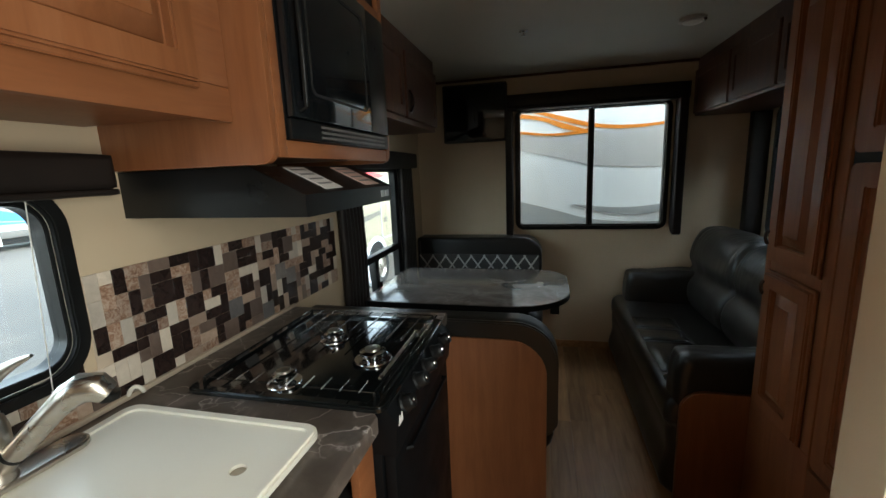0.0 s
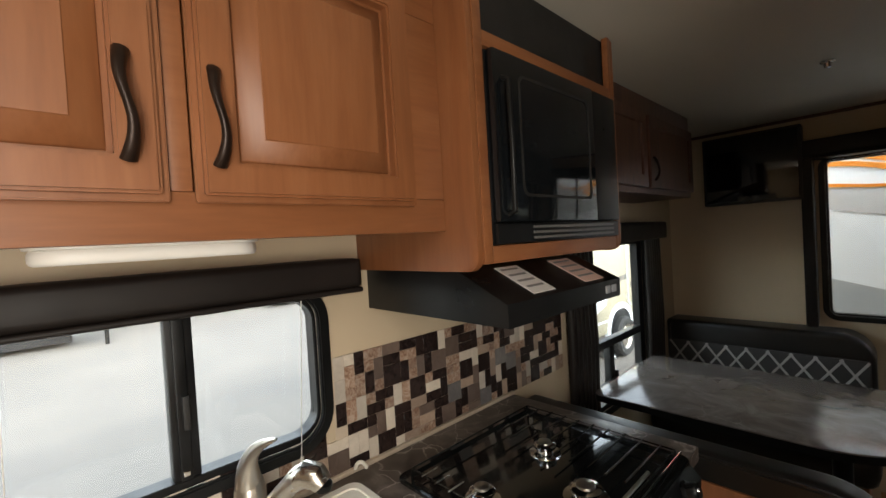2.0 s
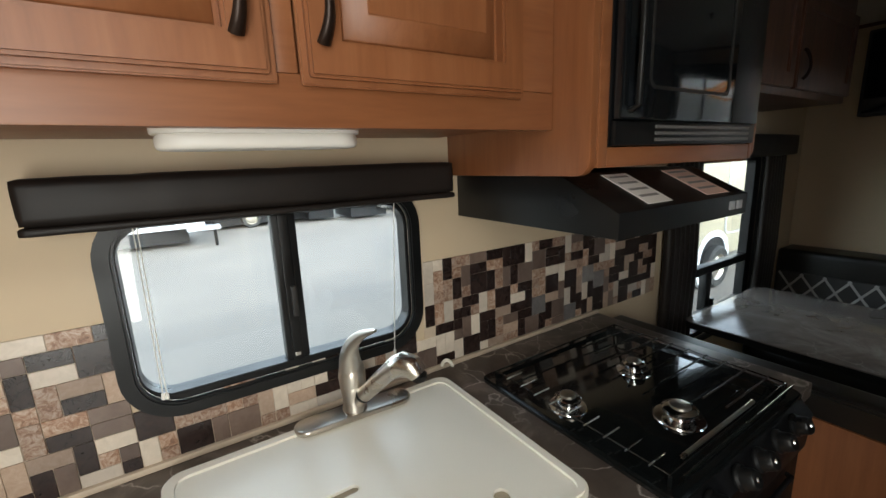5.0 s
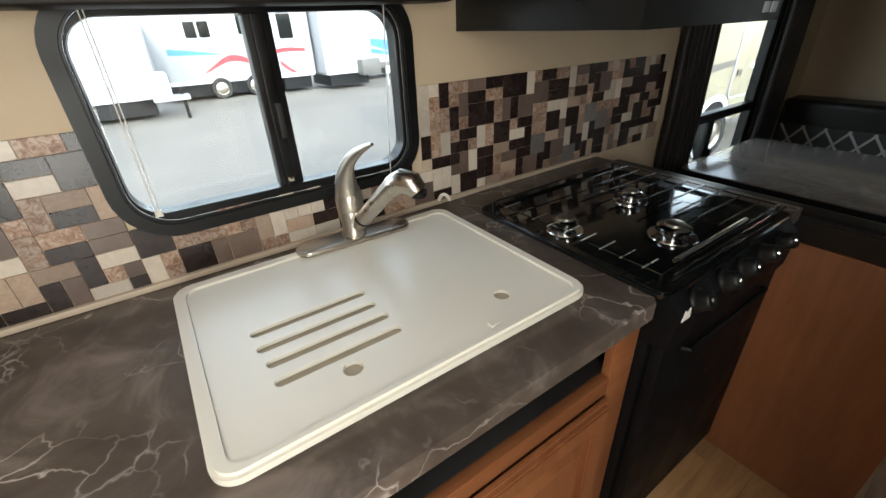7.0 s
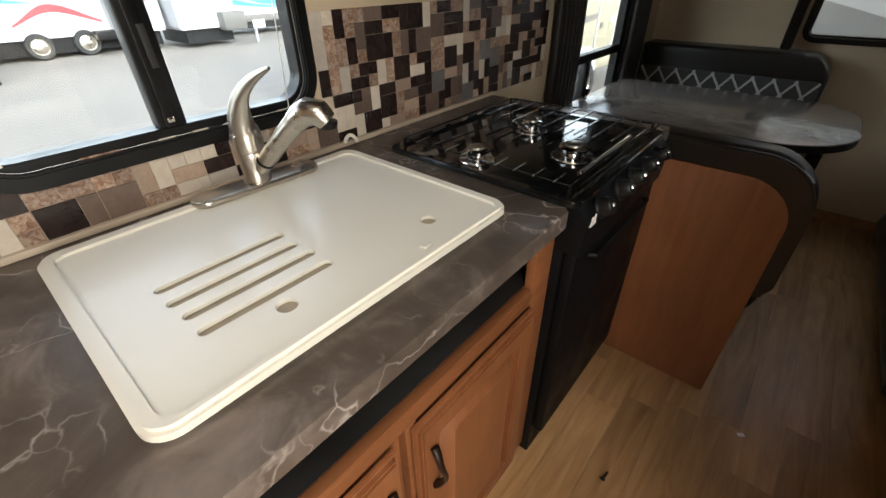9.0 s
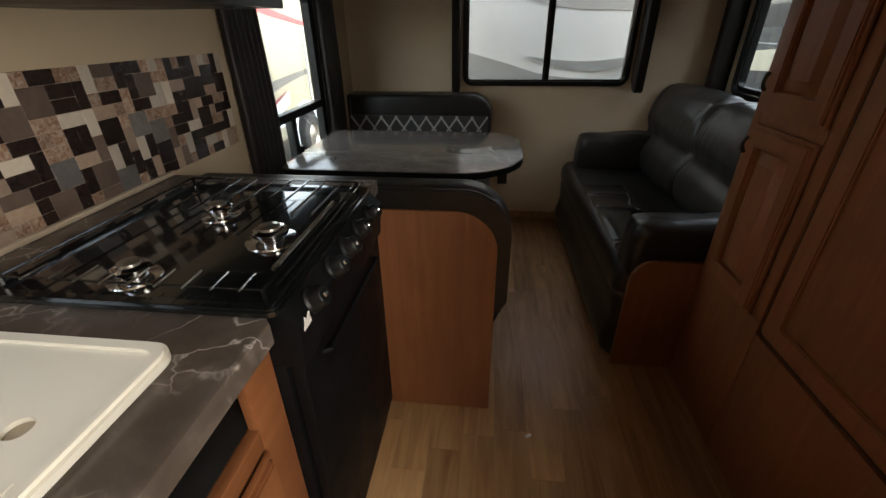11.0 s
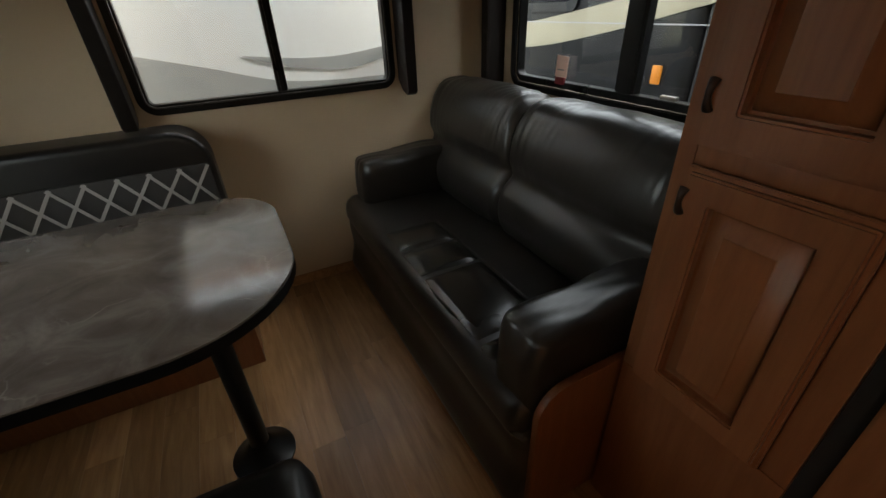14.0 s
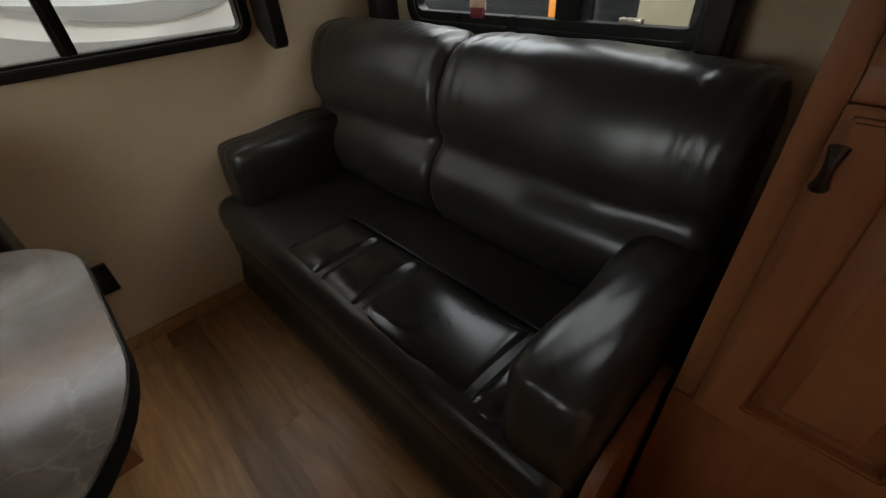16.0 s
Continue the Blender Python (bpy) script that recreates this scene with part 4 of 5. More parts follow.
for y0, y1, m, nm in ((0.86, 0.945, PAPER, "white paper label"), (1.085, 1.185, PINK, "pale label with grey print")):
    lb = part("label", turned(box(-0.06, 0.06, y0, y1, 0.0, 0.0012), Matrix.Translation((0.425, 0, 1.4165)) @ Matrix.Rotation(math.atan2(0.064, 0.13), 4, "Y")), m, hd, nm)
    for k in range(4):
        part("print_bar", turned(box(-0.05 + k * 0.026, -0.042 + k * 0.026, y0 + 0.01, y1 - 0.012, 0.0012, 0.0016), Matrix.Translation((0.425, 0, 1.4165)) @ Matrix.Rotation(math.atan2(0.064, 0.13), 4, "Y")), INK, lb)
for k in range(2):
    part("switch", box(0.49, 0.494, 1.165 + 0.035 * k, 1.19 + 0.035 * k, 1.35, 1.37, 0.002), RV_GREY, hd)

# cooker
st = thing("cooker", "black gas range with three burners and wire grate", "cooker", at=(0.38, 1.0, 0))
part("body", box(0.13, 0.625, 0.738, 1.262, 0.04, 0.872, 0.006), OVEN, st)
part("plinth", box(0.15, 0.58, 0.742, 1.258, 0.0, 0.04), BLACK_MATT, st)
part("oven_door", box(0.626, 0.655, 0.745, 1.255, 0.16, 0.80, 0.008), OVEN, st)
part("oven_handle", sweep([(0.653, 0.82, 0.76), (0.667, 0.825, 0.762), (0.668, 1.0, 0.762), (0.667, 1.175, 0.762), (0.653, 1.18, 0.76)], 0.0055, 10), OVEN, st)
part("cooktop", join(prism(rrect(0.135, 0.64, 0.722, 1.266, 0.02), "z", 0.912, 0.921, 0.004), ring(rrect(0.13, 0.645, 0.718, 1.27, 0.022), rrect(0.155, 0.62, 0.742, 1.246, 0.02), "z", 0.9115, 0.927, 0.004)), ENAMEL, st)
part("control_panel", prism([(0.60, 0.80), (0.662, 0.80), (0.668, 0.885), (0.642, 0.914), (0.60, 0.914)], "y", 0.735, 1.262, 0.004), OVEN, st)
part("badge", turned(prism([(-0.012, 0), (0.016, 0), (0.012, 0.022), (0.002, 0.012), (-0.004, 0.022)], "x", 0, 0.002), Matrix.Translation((0.667, 0.757, 0.872))), PAPER, st)
for k, y in enumerate((0.80, 0.905, 0.985, 1.075, 1.165)):
    m = Matrix.Translation((0.661, y, 0.893)) @ Matrix.Rotation(radians(62), 4, "Y")
    kn = part("knob", lathe([(0, 0.03), (0.015, 0.03), (0.018, 0.026), (0.02, 0.008), (0.024, 0.004), (0.024, 0), (0, 0)], (0, 0, 0), 20, m), BLACK, st)
    part("knob_cap", lathe([(0, 0.033), (0.004, 0.033), (0.0055, 0.0302), (0, 0.0302)], (0, 0, 0), 18, m), CHROME, kn)
for bx, by, r in ((0.352, 0.798, 0.029), (0.347, 1.062, 0.029), (0.522, 0.955, 0.035)):
    bn = part("burner", lathe([(r * 1.5, 0.9215), (r * 1.45, 0.924), (r * 0.75, 0.926), (r * 0.7, 0.936), (r, 0.938), (r * 1.02, 0.945), (r * 0.8, 0.949), (0, 0.9495)], (bx, by, 0), 30), CHROME, st)
    part("burner_cap", lathe([(r * 0.62, 0.949), (r * 0.6, 0.9535), (r * 0.4, 0.956), (0, 0.9565)], (bx, by, 0), 24), NICKEL, bn)
# fold-down wire grate: the rods stand over the far side and stop short of the middle
gr = thing("wire_grate", "black wire pan grate lying on the cooktop", "grate", at=(0.38, 1.0, 0.927))
part("border", sweep([(0.165, 0.745, 0.947), (0.615, 0.745, 0.947), (0.615, 1.24, 0.947), (0.165, 1.24, 0.947), (0.165, 0.745, 0.947)], 0.0022, 8), ENAMEL, gr)
for k in range(9):
    x = 0.215 + k * 0.046
    part("rod", sweep([(x, 0.735, 0.95), (x, 0.785, 0.951)], 0.0016, 6), NICKEL, gr)
    part("rod", sweep([(x, 1.24, 0.95), (x, 1.02, 0.951)], 0.0026, 6), ENAMEL if x < 0.5 else BRONZE, gr)
part("front_rod", sweep([(0.606, 0.80, 0.951), (0.606, 1.09, 0.951)], 0.0045, 8), NICKEL, gr)
part("front_rod", sweep([(0.63, 0.76, 0.947), (0.63, 1.24, 0.947)], 0.0022, 8), ENAMEL, gr)
for x, y in ((0.165, 0.745), (0.615, 0.745), (0.615, 1.24), (0.165, 1.24)):
    part("foot", sweep([(x, y, 0.926), (x, y, 0.947)], 0.004, 6), ENAMEL, gr)

# valance over the kitchen window, blind cords
va = thing("window_valance", "dark brown padded valance above the kitchen window", "valance", at=(0.04, 0.3, 1.4))
part("cover", cushion(0.001, 0.082, -0.092, 0.688, 1.411, 1.484, 0.008, 0.002, 0.0012, 3.0, 0.02, 20), VALANCE, va)
part("lower_hem", cushion(0.001, 0.084, -0.093, 0.689, 1.397, 1.412, 0.006, 0.001, 0.0008, 5.0, 0.02, 20), VALANCE, va)
for y0, y1 in ((0.040, 0.036), (0.046, 0.042), (0.547, 0.524)):
    cd = thing("blind_cord", "thin white blind cord beside the window", "cord", "blind cords", at=(0.03, y0, 1.40))
    part("cord", sweep([(0.03, y0, 1.41), (0.028, (y0 + y1) / 2, 1.22), (0.026, y1, 1.075 if y0 < 0.3 else 1.02)], 0.0011, 6), STRING, cd)
    part("tassel", lathe([(0, 0.0), (0.004, 0.002), (0.003, 0.014), (0, 0.016)], (0.026, y1, 1.06 if y0 < 0.3 else 1.005), 10), STRING, cd)
ck = thing("sink_clip", "small cream plastic clip behind the sink", "clip", at=(0.02, 0.69, 0.924))
part("clip", sweep(bezier((0.02, 0.668, 0.926), (0.03, 0.67, 0.955), (0.045, 0.68, 0.95), (0.04, 0.69, 0.927)), 0.005, 8), CREAM, ck)

# ---- dinette ----
tb = thing("dinette_table", "grey marble-look dinette table with rounded end and black edge", "table", at=(0.85, 2.2, 0))
TT = 0.768
outline = rrect(0.055, 1.112, 1.893, 2.655, (0.05, 0.3, 0.2, 0.06), 12)
part("tabletop", prism(outline, "z", TT - 0.028, TT, 0.003), TABLE, tb)
part("edge_band", ring([(0.6 + (u - 0.6) * 1.004, 2.274 + (v - 2.274) * 1.006) for u, v in outline], outline, "z", TT - 0.03, TT - 0.004), BLACK, tb)
lg = part("leg", lathe([(0.03, 0.0), (0.03, TT - 0.09)], (0.87, 2.25, 0.06), 20), BLACK, tb)
part("floor_socket", lathe([(0, 0.0), (0.1, 0.0), (0.1, 0.01), (0.07, 0.03), (0.045, 0.06), (0.033, 0.075), (0.0, 0.075)], (0.87, 2.25, 0.0), 28), BLACK, tb)
part("top_socket", lathe([(0, 0.0), (0.033, 0.0), (0.05, 0.015), (0.1, 0.028), (0.1, 0.034), (0, 0.034)], (0.87, 2.25, TT - 0.0635), 28), BLACK, tb)
part("wall_bracket", box(0.0015, 0.09, 1.98, 2.54, TT - 0.06, TT - 0.03, 0.004), BLACK, tb)

# near bench, its back panel towards the cooker
nb = thing("dinette_bench", "black vinyl dinette bench with stained maple back panel", "bench", at=(0.5, 1.6, 0))
part("back_panel", prism(rrect(0.03, 0.99, 0.0, 0.817, (0.003, 0.01, 0.13, 0.003), 10), "y", 1.372, 1.392, 0.004), WOOD, nb)
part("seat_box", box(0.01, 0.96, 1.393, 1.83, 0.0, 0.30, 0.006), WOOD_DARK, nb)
pts_o = rrect(0.02, 1.03, 0.46, 0.884, (0.02, 0.05, 0.15, 0.02), 10)
part("back_pad", prism(pts_o, "y", 1.394, 1.495, 0.03, 4), VINYL, nb)
pts_i = rrect(0.02, 0.984, 0.44, 0.82, (0.02, 0.01, 0.128, 0.02), 10)
part("pad_piping", ring(pts_o, pts_i, "y", 1.374, 1.3935, 0.006), VINYL, nb)
part("seat_cushion", cushion(0.02, 1.01, 1.48, 1.87, 0.30, 0.45, 0.05, 0.012, 0.003, 1.0), VINYL, nb)

# far bench against the end wall
fb = thing("dinette_bench", "black bench with a white lattice band against the end wall", "bench", at=(0.5, 2.9, 0))
part("seat_box", box(0.01, 0.93, 2.70, 3.215, 0.0, 0.30, 0.006), WOOD, fb)
part("seat_cushion", cushion(0.02, 0.96, 2.64, 3.04, 0.30, 0.46, 0.05, 0.012, 0.003, 2.0), VINYL, fb)
part("back_pad", prism(rrect(0.01, 0.965, 0.44, 0.915, (0.02, 0.03, 0.13, 0.02), 10), "y", 3.02, 3.215, 0.03, 4), VINYL, fb)
band = part("lattice_band", prism(rrect(0.03, 0.945, 0.62, 0.79, 0.01, 2), "y", 3.008, 3.022, 0.006), LATTICE, fb)
nx = 9
for k in range(nx):
    for s in (1, -1):
        x0 = 0.04 + k * 0.1
        a, b = (x0 - 0.005, x0 + 0.107)
        za, zb = (0.632, 0.785) if s > 0 else (0.785, 0.632)
        b = min(b, 0.94)
        y = 3.0055 - (0.0012 if s > 0 else 0)
        part("ribbon", sweep([(a, y, za), ((a + b) / 2, y, (za + zb) / 2), (b, y, zb)], [(0.0016, 0.0065)] * 3, 6), WHITE_TAPE, band)

# overhead cabinet above the dinette and the dark television in the corner
do = thing("overhead_cabinet", "overhead cabinet in darker wood colour above the dinette", "cabinet", at=(0.15, 2.0, 1.66))
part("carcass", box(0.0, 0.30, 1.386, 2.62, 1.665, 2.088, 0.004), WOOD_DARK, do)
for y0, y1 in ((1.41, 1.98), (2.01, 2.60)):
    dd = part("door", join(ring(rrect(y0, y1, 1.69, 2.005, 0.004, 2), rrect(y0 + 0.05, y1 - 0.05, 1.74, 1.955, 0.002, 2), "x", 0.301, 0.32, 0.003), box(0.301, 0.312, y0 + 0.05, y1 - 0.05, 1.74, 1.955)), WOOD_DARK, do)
    pull(dd, 0.32, y0 + 0.03, 1.72, 1.82)
gl = thing("wall_valance", "dark padded valance above the dinette window", "valance", at=(0.05, 2.2, 1.42))
part("cover", cushion(0.001, 0.09, 1.74, 2.88, 1.45, 1.55, 0.01, 0.003, 0.0015, 5.0, 0.03, 14), VALANCE, gl)
for y0, y1 in ((1.755, 1.985), (2.66, 2.865)):
    wg = thing("window_curtain", "dark brown gathered curtain beside the dinette window", "curtain", "dinette curtains", at=(0.03, y0, 0.62))
    n = int((y1 - y0) / 0.04) + 1
    for k in range(n):
        c = y0 + (k + 0.5) * (y1 - y0) / n
        part("fold", sweep([(0.035, c, 0.62), (0.04, c + 0.004, 1.0), (0.035, c, 1.46)], [((y1 - y0) / n * 0.52, 0.028), ((y1 - y0) / n * 0.54, 0.026), ((y1 - y0) / n * 0.5, 0.022)], 12), VALANCE, wg)
tv = thing("television", "black flat television mounted high in the corner", "television", at=(0.45, 3.05, 1.6))
part("case", box(0.24, 0.71, 3.10, 3.195, 1.625, 2.035, 0.008), BLACK_MATT, tv)
part("screen", box(0.255, 0.695, 3.095, 3.1005, 1.64, 2.02, 0.002), DARKGLASS, tv)

# ---- end wall window dressing ----
ev = thing("window_valance", "dark brown padded valance above the end window", "valance", at=(1.3, 3.15, 1.78))
part("cover", cushion(0.70, 1.90, 3.11, 3.219, 1.848, 1.94, 0.012, 0.003, 0.002, 7.0, 0.03, 14), VALANCE, ev)
part("lower_hem", cushion(0.702, 1.898, 3.114, 3.218, 1.833, 1.849, 0.006, 0.001, 0.001, 3.05, 0.03, 14), VALANCE, ev)
for x in (0.694, 1.899):
    part("end_cap", prism(rrect(3.11, 3.218, 1.835, 1.939, 0.012), "x", x, x + 0.007, 0.002), VALANCE, ev)
for x0, x1 in ((0.70, 0.75), (1.846, 1.90)):
    w = thing("window_wing", "dark brown padded side wing of the end window", "window wing", "end window wings", at=(x0, 3.15, 0.89))
    part("cover", prism([(3.218, 0.985), (3.17, 0.935), (3.12, 0.92), (3.105, 0.935), (3.105, 1.835), (3.218, 1.835)], "x", x0, x1, 0.008, 3), VALANCE, w)
    part("piping", sweep([(x0 + 0.004, 3.107, 0.935), (x0 + 0.004, 3.106, 1.35), (x0 + 0.004, 3.106, 1.83)], 0.004, 8), VALANCE, w)

# ---- sofa side ----
so = thing("sofa", "black leather two-seat jackknife sofa", "sofa", at=(1.9, 2.4, 0))


def shell(profile, y0, y1, soft=0.05, puff=0.0, wrinkle=0.003, seed=0.0, step=0.02, gather=0.0):
    """A closed outline in x and z, carried along y, drawn in softly at both ends; creases gather towards the ends of the upper edge."""
    pts = [Vector((x, 0, z)) for x, z in profile]
    n = len(pts)
    ring_pts = []
    for i in range(n):
        p0, p1, p2, p3 = (pts[(i + k) % n] for k in (-1, 0, 1, 2))
        for t in (0.0, 0.2, 0.4, 0.6, 0.8):
            ring_pts.append(0.5 * (2 * p1 + (p2 - p0) * t + (2 * p0 - 5 * p1 + 4 * p2 - p3) * t * t + (3 * p1 - p0 - 3 * p2 + p3) * t ** 3))
    c = sum(ring_pts, Vector()) / len(ring_pts)
    m = max(8, int((y1 - y0) / step))
    bm = bmesh.new()
    loops = []
    for j in range(m + 1):
        y = y0 + (y1 - y0) * (0.5 - 0.5 * math.cos(math.pi * j / m) if m < 14 else j / m)
        e = min(y - y0, y1 - y) / soft
        k = 1.0 if e >= 1 else math.sqrt(max(0.0, 1 - (1 - e) ** 2))
        loop = []
        for q in ring_pts:
            d = q - c
            g = gather * math.exp(-min(y - y0, y1 - y) / 0.12) * max(0.0, d.normalized().z)
            nz = noise.noise(Vector((q.x * 7, y * 7 + seed, q.z * 7))) + g * noise.noise(Vector((q.x * 7, y * 46 + q.x * 12 + seed, q.z * 7)))
            mid = 4 * (y - y0) * (y1 - y) / (y1 - y0) ** 2
            pos = c + d * (1 - (1 - k) * min(1.0, soft / max(d.length, 1e-3))) + d.normalized() * (wrinkle * nz + puff * mid)
            loop.append(bm.verts.new((pos.x, y, pos.z)))
        loops.append(loop)
    w = len(ring_pts)
    for p, q in zip(loops, loops[1:]):
        for i in range(w):
            bm.faces.new((p[i], p[(i + 1) % w], q[(i + 1) % w], q[i]))
    bm.faces.new(loops[0]), bm.faces.new(loops[-1])
    return bm


part("base", shell([(1.50, 0.02), (1.492, 0.2), (1.488, 0.33), (1.55, 0.36), (2.25, 0.36), (2.3, 0.2), (2.28, 0.02), (1.9, 0.012)], 1.674, 3.19, 0.02, 0.0, 0.004, 3.0, 0.03), LEATHER, so)
SEAT = [(1.484, 0.33), (1.478, 0.40), (1.505, 0.447), (1.57, 0.458), (1.8, 0.452), (2.04, 0.44), (2.06, 0.36), (1.8, 0.31), (1.54, 0.31)]
part("seat_cushion", shell(SEAT, 1.69, 3.185, 0.03, 0.0, 0.0025, 1.0, 0.02), LEATHER, so)
for y0, y1, sd in ((1.842, 1.922, 1), (1.928, 2.297, 2), (2.303, 2.487, 3), (2.493, 2.687, 4)):
    part("seat_panel", cushion(1.515, 1.762, y0, y1, 0.41, 0.4615, 0.02, 0.004, 0.001, sd * 1.7, 0.02, 10), POLISHED, so)
part("piping", sweep([(1.766, 1.842, 0.4585), (1.766, 2.2, 0.4585), (1.766, 2.69, 0.4575)], 0.0035, 8), LEATHER, so)
BACKREST = [(2.06, 0.40), (1.985, 0.44), (1.945, 0.53), (1.955, 0.62), (2.005, 0.69), (1.99, 0.76), (2.005, 0.86), (2.06, 0.945), (2.14, 0.968), (2.225, 0.95), (2.27, 0.86), (2.25, 0.6), (2.2, 0.4)]
for y0, y1, sd in ((1.70, 2.483, 1.0), (2.487, 3.19, 4.0)):
    part("back_cushion", shell(BACKREST, y0, y1, 0.045, 0.014, 0.006, sd, 0.007, 1.9), LEATHER, so)
part("back_shell", box(2.2, 2.3, 1.70, 3.18, 0.05, 0.88, 0.03, 3), LEATHER, so)
for y0, y1, z1, sd in ((1.676, 1.845, 0.65, 2.0), (3.0, 3.19, 0.665, 8.0)):
    fx = 0.0 if y0 < 2 else 0.045
    arm = [(1.512 + fx, 0.40), (1.505 + fx, 0.50), (1.515 + fx, z1 - 0.035), (1.56 + fx, z1 - 0.004), (1.75, z1), (1.95, z1 + 0.012), (2.05, z1 - 0.02), (2.06, 0.5), (2.04, 0.38), (1.8, 0.36), (1.56, 0.36)]
    part("arm", shell(arm, y0, y1, 0.05, 0.002, 0.006, sd, 0.008, 2.2), LEATHER, so)
part("end_panel", prism(rrect(1.515, 1.81, 0.0, 0.515, (0.004, 0.004, 0.004, 0.09), 8), "y", 1.65, 1.672, 0.003), WOOD, so, "reddish-brown wooden end panel")

so.location.y += 0.014

# pantry beside the sofa
pa = thing("pantry", "tall stained maple pantry with stacked raised-panel doors", "pantry", at=(2.0, 1.4, 0))
part("carcass", box(1.772, 2.355, 1.296, 1.650, 0.0, 2.088, 0.003), WOOD, pa)
part("face_frame", join(box(1.752, 1.771, 1.3405, 1.6175, 1.035, 1.07, 0.003), box(1.752, 1.771, 1.295, 1.652, 0.0, 0.5295, 0.003), box(1.752, 1.771, 1.295, 1.652, 1.9505, 2.088, 0.003), box(1.752, 1.771, 1.618, 1.652, 0.53, 1.95, 0.003), box(1.752, 1.771, 1.295, 1.34, 0.53, 1.95, 0.003)), WOOD, pa)
fr = thing("refrigerator", "built-in refrigerator with stained maple door panels", "refrigerator", at=(2.0, 0.86, 0))
part("cabinet", box(1.772, 2.355, 0.452, 1.163, 0.0, 2.088, 0.003), WOOD_DARK, fr)
part("gasket", box(1.7605, 1.7715, 0.47, 1.294, 0.50, 2.05), BLACK_MATT, fr)
part("plinth", box(1.752, 1.771, 0.452, 1.294, 0.0, 0.495, 0.003), WOOD, fr)
for z0, z1 in ((0.525, 1.40), (1.425, 2.04)):
    rd = part("door", ring(rrect(0.49, 1.262, z0, z1, 0.02, 4), rrect(0.55, 1.20, z0 + 0.06, z1 - 0.06, 0.004, 4), "x", 1.760, 1.735, 0.004), WOOD, fr)
    part("panel", prism(rrect(0.549, 1.201, z0 + 0.059, z1 - 0.059, 0.004, 2), "x", 1.7595, 1.746, 0.003), WOOD, rd)
d = door_parts(pa, 1.751, 1.342, 1.616, 1.072, 1.948, -1, 0.058)
pull(d, 1.735, 1.606, 1.13, 1.175, -1, swing=0.0)
d = door_parts(pa, 1.751, 1.342, 1.616, 0.532, 1.033, -1, 0.058)
pull(d, 1.735, 1.606, 0.952, 0.997, -1, swing=0.0)
so2 = thing("overhead_cabinet", "overhead cabinet in darker wood colour above the sofa", "cabinet", at=(2.15, 2.4, 1.7))
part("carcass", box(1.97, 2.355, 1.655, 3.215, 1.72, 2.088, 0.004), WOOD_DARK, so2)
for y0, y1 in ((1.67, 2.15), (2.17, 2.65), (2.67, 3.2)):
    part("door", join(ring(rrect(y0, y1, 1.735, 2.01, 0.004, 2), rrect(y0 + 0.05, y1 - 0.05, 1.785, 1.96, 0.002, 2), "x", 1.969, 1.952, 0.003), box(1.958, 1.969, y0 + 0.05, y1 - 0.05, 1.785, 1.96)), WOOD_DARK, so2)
for y0, y1 in ((1.865, 1.925), (3.05, 3.115)):
    w = thing("window_wing", "dark brown padded side wing of the sofa window", "window wing", "sofa window wings", at=(2.3, y0, 0.92))
    part("cover", prism(rrect(2.255, 2.358, 0.90, 1.715, (0.05, 0.02, 0.004, 0.004), 6), "y", y0, y1, 0.012, 3), VALANCE, w)
    part("piping", sweep([(2.258, y0 + 0.006, 0.95), (2.257, y0 + 0.006, 1.3), (2.257, y0 + 0.006, 1.7)], 0.004, 8), VALANCE, w)
tg = thing("window_tag", "pink paper tag stuck on the sofa window", "tag", at=(2.35, 2.66, 1.0))
part("paper", turned(box(-0.001, 0.001, -0.035, 0.035, 0.0, 0.085), Matrix.Translation((2.362, 2.645, 1.002)) @ Matrix.Rotation(radians(4), 4, "X")), PINK, tg)
part("print_bar", box(2.3595, 2.3605, 2.625, 2.665, 1.03, 1.035), INK, tg)
part("clip", box(2.352, 2.366, 2.615, 2.67, 0.975, 1.005, 0.004), RV_MAROON, tg)

# outlet on the end wall, ceiling fittings
ot = thing("wall_outlet", "black wall socket box on the end wall", "socket", at=(1.1, 3.16, 0.3))
part("plate", box(1.03, 1.10, REAR - 0.02, REAR - 0.001, 0.27, 0.38, 0.004), BLACK, ot)
for x, y, r in ((1.17, 1.70, 0.06), (1.66, 2.33, 0.06)):
    cl = thing("ceiling_light", "small round ceiling light, unlit", "light", "ceiling lights", at=(x, y, TOP - 0.03))
    part("rim", lathe([(r, 0.029), (r, 0.016), (r * 0.86, 0.01), (r * 0.8, 0.012), (r * 0.8, 0.029)], (x, y, TOP - 0.03), 28), NICKEL, cl)
    part("diffuser", lathe([(r * 0.8, 0.02), (r * 0.7, 0.008), (r * 0.4, 0.002), (0, 0.0)], (x, y, TOP - 0.03), 28), LAMP_WHITE, cl)
sp = thing("ceiling_hook", "small bright metal fitting on the ceiling", "fitting", at=(0.873, 2.22, TOP - 0.03))
part("stud", lathe([(0.022, 0.029), (0.022, 0.024), (0.012, 0.02), (0.01, 0.006), (0, 0.002)], (0.873, 2.22, TOP - 0.03), 18), CHROME, sp)
bx = thing("wall_hook", "small black coat hook on the partition", "hook", at=(1.3, 0.39, 1.3))
part("plate", box(1.287, 1.312, 0.376, 0.391, 1.315, 1.375, 0.004), BLACK, bx)
part("prong", sweep([(1.30, 0.376, 1.33), (1.30, 0.352, 1.325), (1.30, 0.345, 1.345)], 0.006, 8), NICKEL, bx)

scr = thing("floor_screw", "dark screw lying on the plank floor", "screw", at=(0.842, 0.845, 0.0))
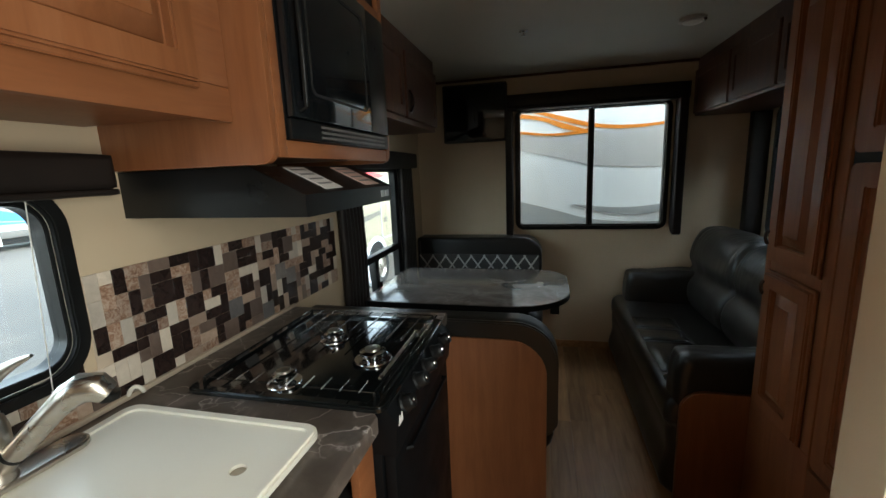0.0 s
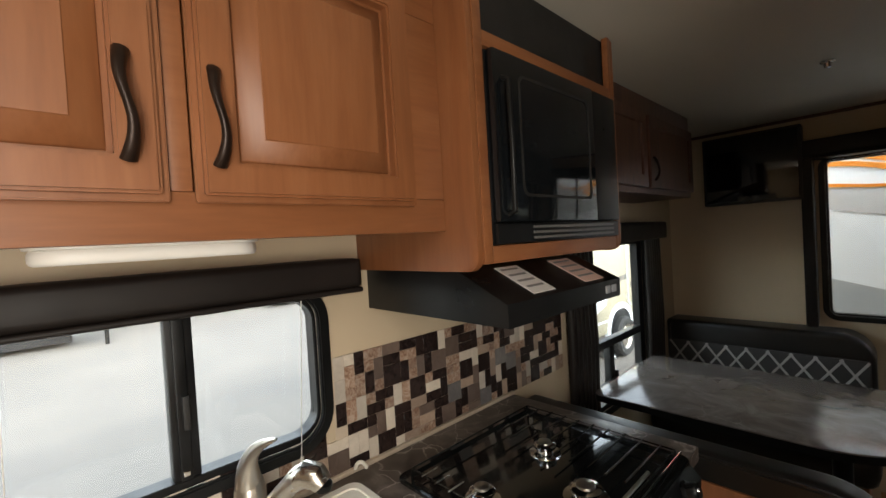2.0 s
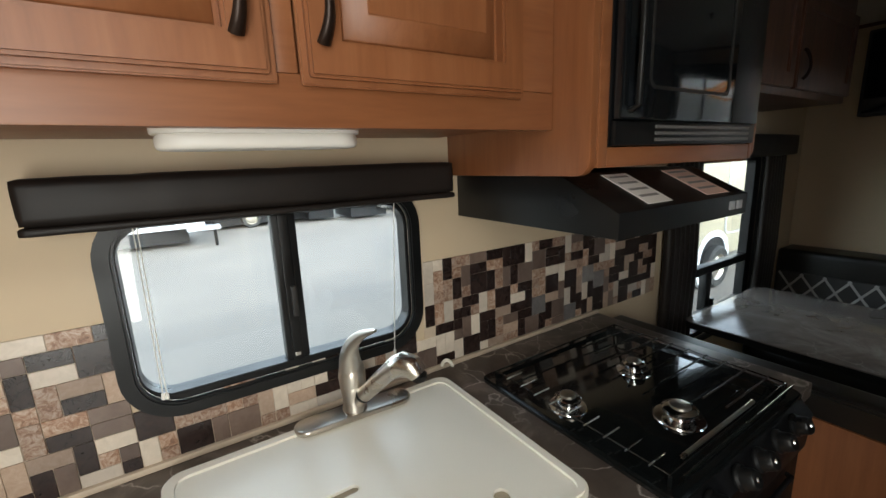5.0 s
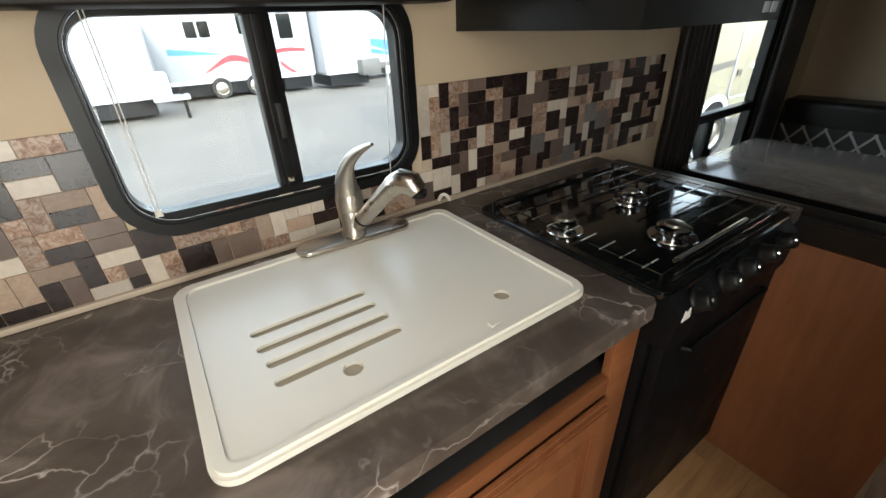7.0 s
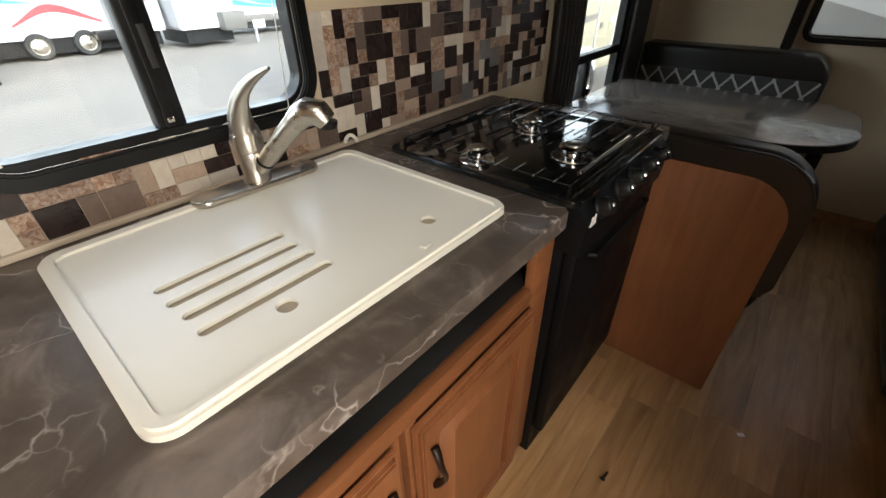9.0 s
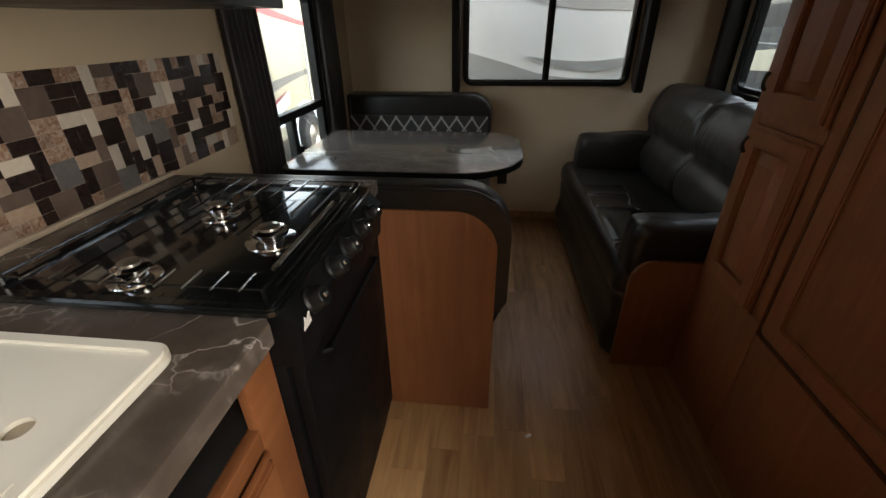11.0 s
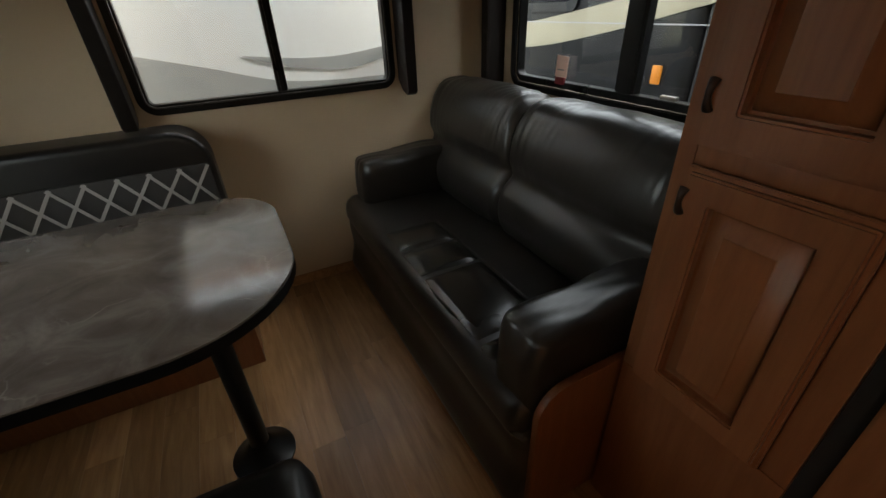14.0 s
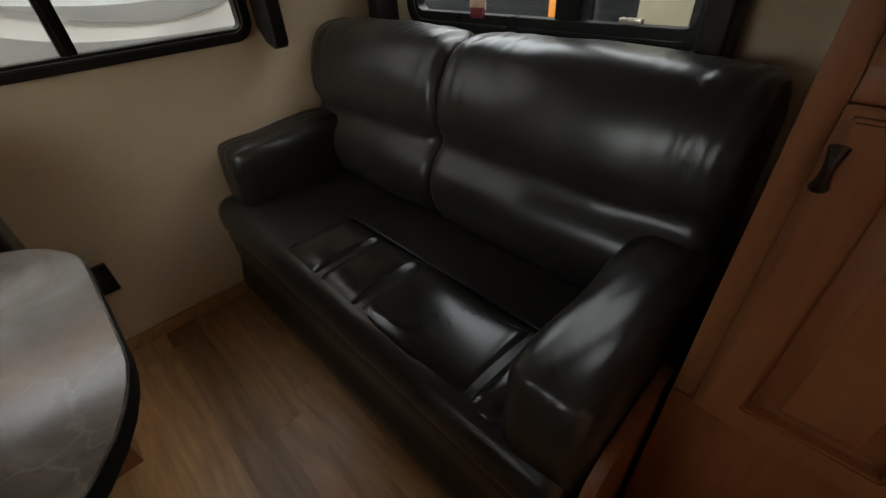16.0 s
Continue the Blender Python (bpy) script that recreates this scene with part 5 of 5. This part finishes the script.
part("shank", sweep([(0.842, 0.834, 0.0035), (0.845, 0.862, 0.0035)], 0.003, 8), BLACK, scr)
part("head", lathe([(0, 0.0), (0.007, 0.0), (0.007, 0.002), (0.003, 0.006), (0, 0.006)], (0, 0, 0), 14, Matrix.Translation((0.8415, 0.828, 0.0072)) @ Matrix.Rotation(radians(-90), 4, "X")), BLACK, scr)
pap = thing("paper_scrap", "small white paper scrap on the plank floor", "scrap", at=(1.135, 1.265, 0.0))
part("paper", turned(box(-0.011, 0.011, -0.006, 0.006, 0.0005, 0.003, 0.0008), Matrix.Translation((1.135, 1.265, 0.0)) @ Matrix.Rotation(radians(35), 4, "Z")), PAPER, pap)

# ---- floor planks ----
pw, plank_mesh = 0.115, {}
for i in range(16):
    x = -0.02 + i * pw
    y = BACK + random.uniform(-0.9, 0)
    while y < REAR:
        ln = random.choice((0.9, 1.1, 1.3))
        y0, y1 = max(y, BACK), min(y + ln, REAR)
        y += ln
        if y1 - y0 < 0.03:
            continue
        key = round(y1 - y0, 2)
        if key not in plank_mesh:
            plank_mesh[key] = finish(box(0.0002, pw - 0.0002, 0.0002, key - 0.0002, -0.006, 0.0, 0.0004, 1), "plank", PLANK)
        p = new("plank", plank_mesh[key])
        p.location = (x, y0, 0)
        p.parent = floor

# ---- mosaic splashback ----
wall = bpy.data.objects["wall_left"]
sheet = tagged(part("splashback", join(box(0.0005, 0.002, -0.45, -0.025, 0.918, 1.226), box(0.0005, 0.002, -0.025, 0.628, 0.918, 1.01), box(0.0005, 0.002, 0.628, 1.745, 0.918, 1.226)), CREAM_EDGE), "mosaic splashback of brown, cream and grey tiles", "splashback")
U = 0.0309
cols, rows = 71, 10
used = [[False] * rows for _ in range(cols)]
tile_mesh = {}
rnd = random.Random(11)


def near_window(y, z):
    return -0.03 < y < 0.632 and z > 1.0


for j in range(rows):
    for i in range(cols):
        if used[i][j]:
            continue
        shapes = [(2, 1), (1, 2), (1, 1), (2, 2), (2, 1), (1, 2)]
        rnd.shuffle(shapes)
        for w, h in shapes + [(1, 1)]:
            if i + w <= cols and j + h <= rows and not any(used[i + a][j + b] for a in range(w) for b in range(h)):
                break
        for a in range(w):
            for b in range(h):
                used[i + a][j + b] = True
        y0, z0 = -0.45 + i * U, 0.918 + j * U * 0.997
        if near_window(y0 + w * U / 2, z0 + h * U / 2) and near_window(y0 + w * U / 2, z0 + 0.005):
            continue
        k = 4 if (w, h) == (1, 1) and rnd.random() < 0.75 else rnd.choice((1, 1, 2, 2, 2, 3)) if (w, h) == (2, 2) else rnd.choice((0, 0, 0, 5, 5, 2, 2, 2, 2, 2, 1, 1, 4, 4))
        if (w, h, k) not in tile_mesh:
            tile_mesh[(w, h, k)] = finish(box(0.0, 0.0022, 0.0005, w * U - 0.0005, 0.0005, h * U - 0.0005, 0.0006, 1), "tile", TILES[k])
        t = new("tile", tile_mesh[(w, h, k)])
        t.location = (0.0021, y0, z0)
        t.parent = sheet
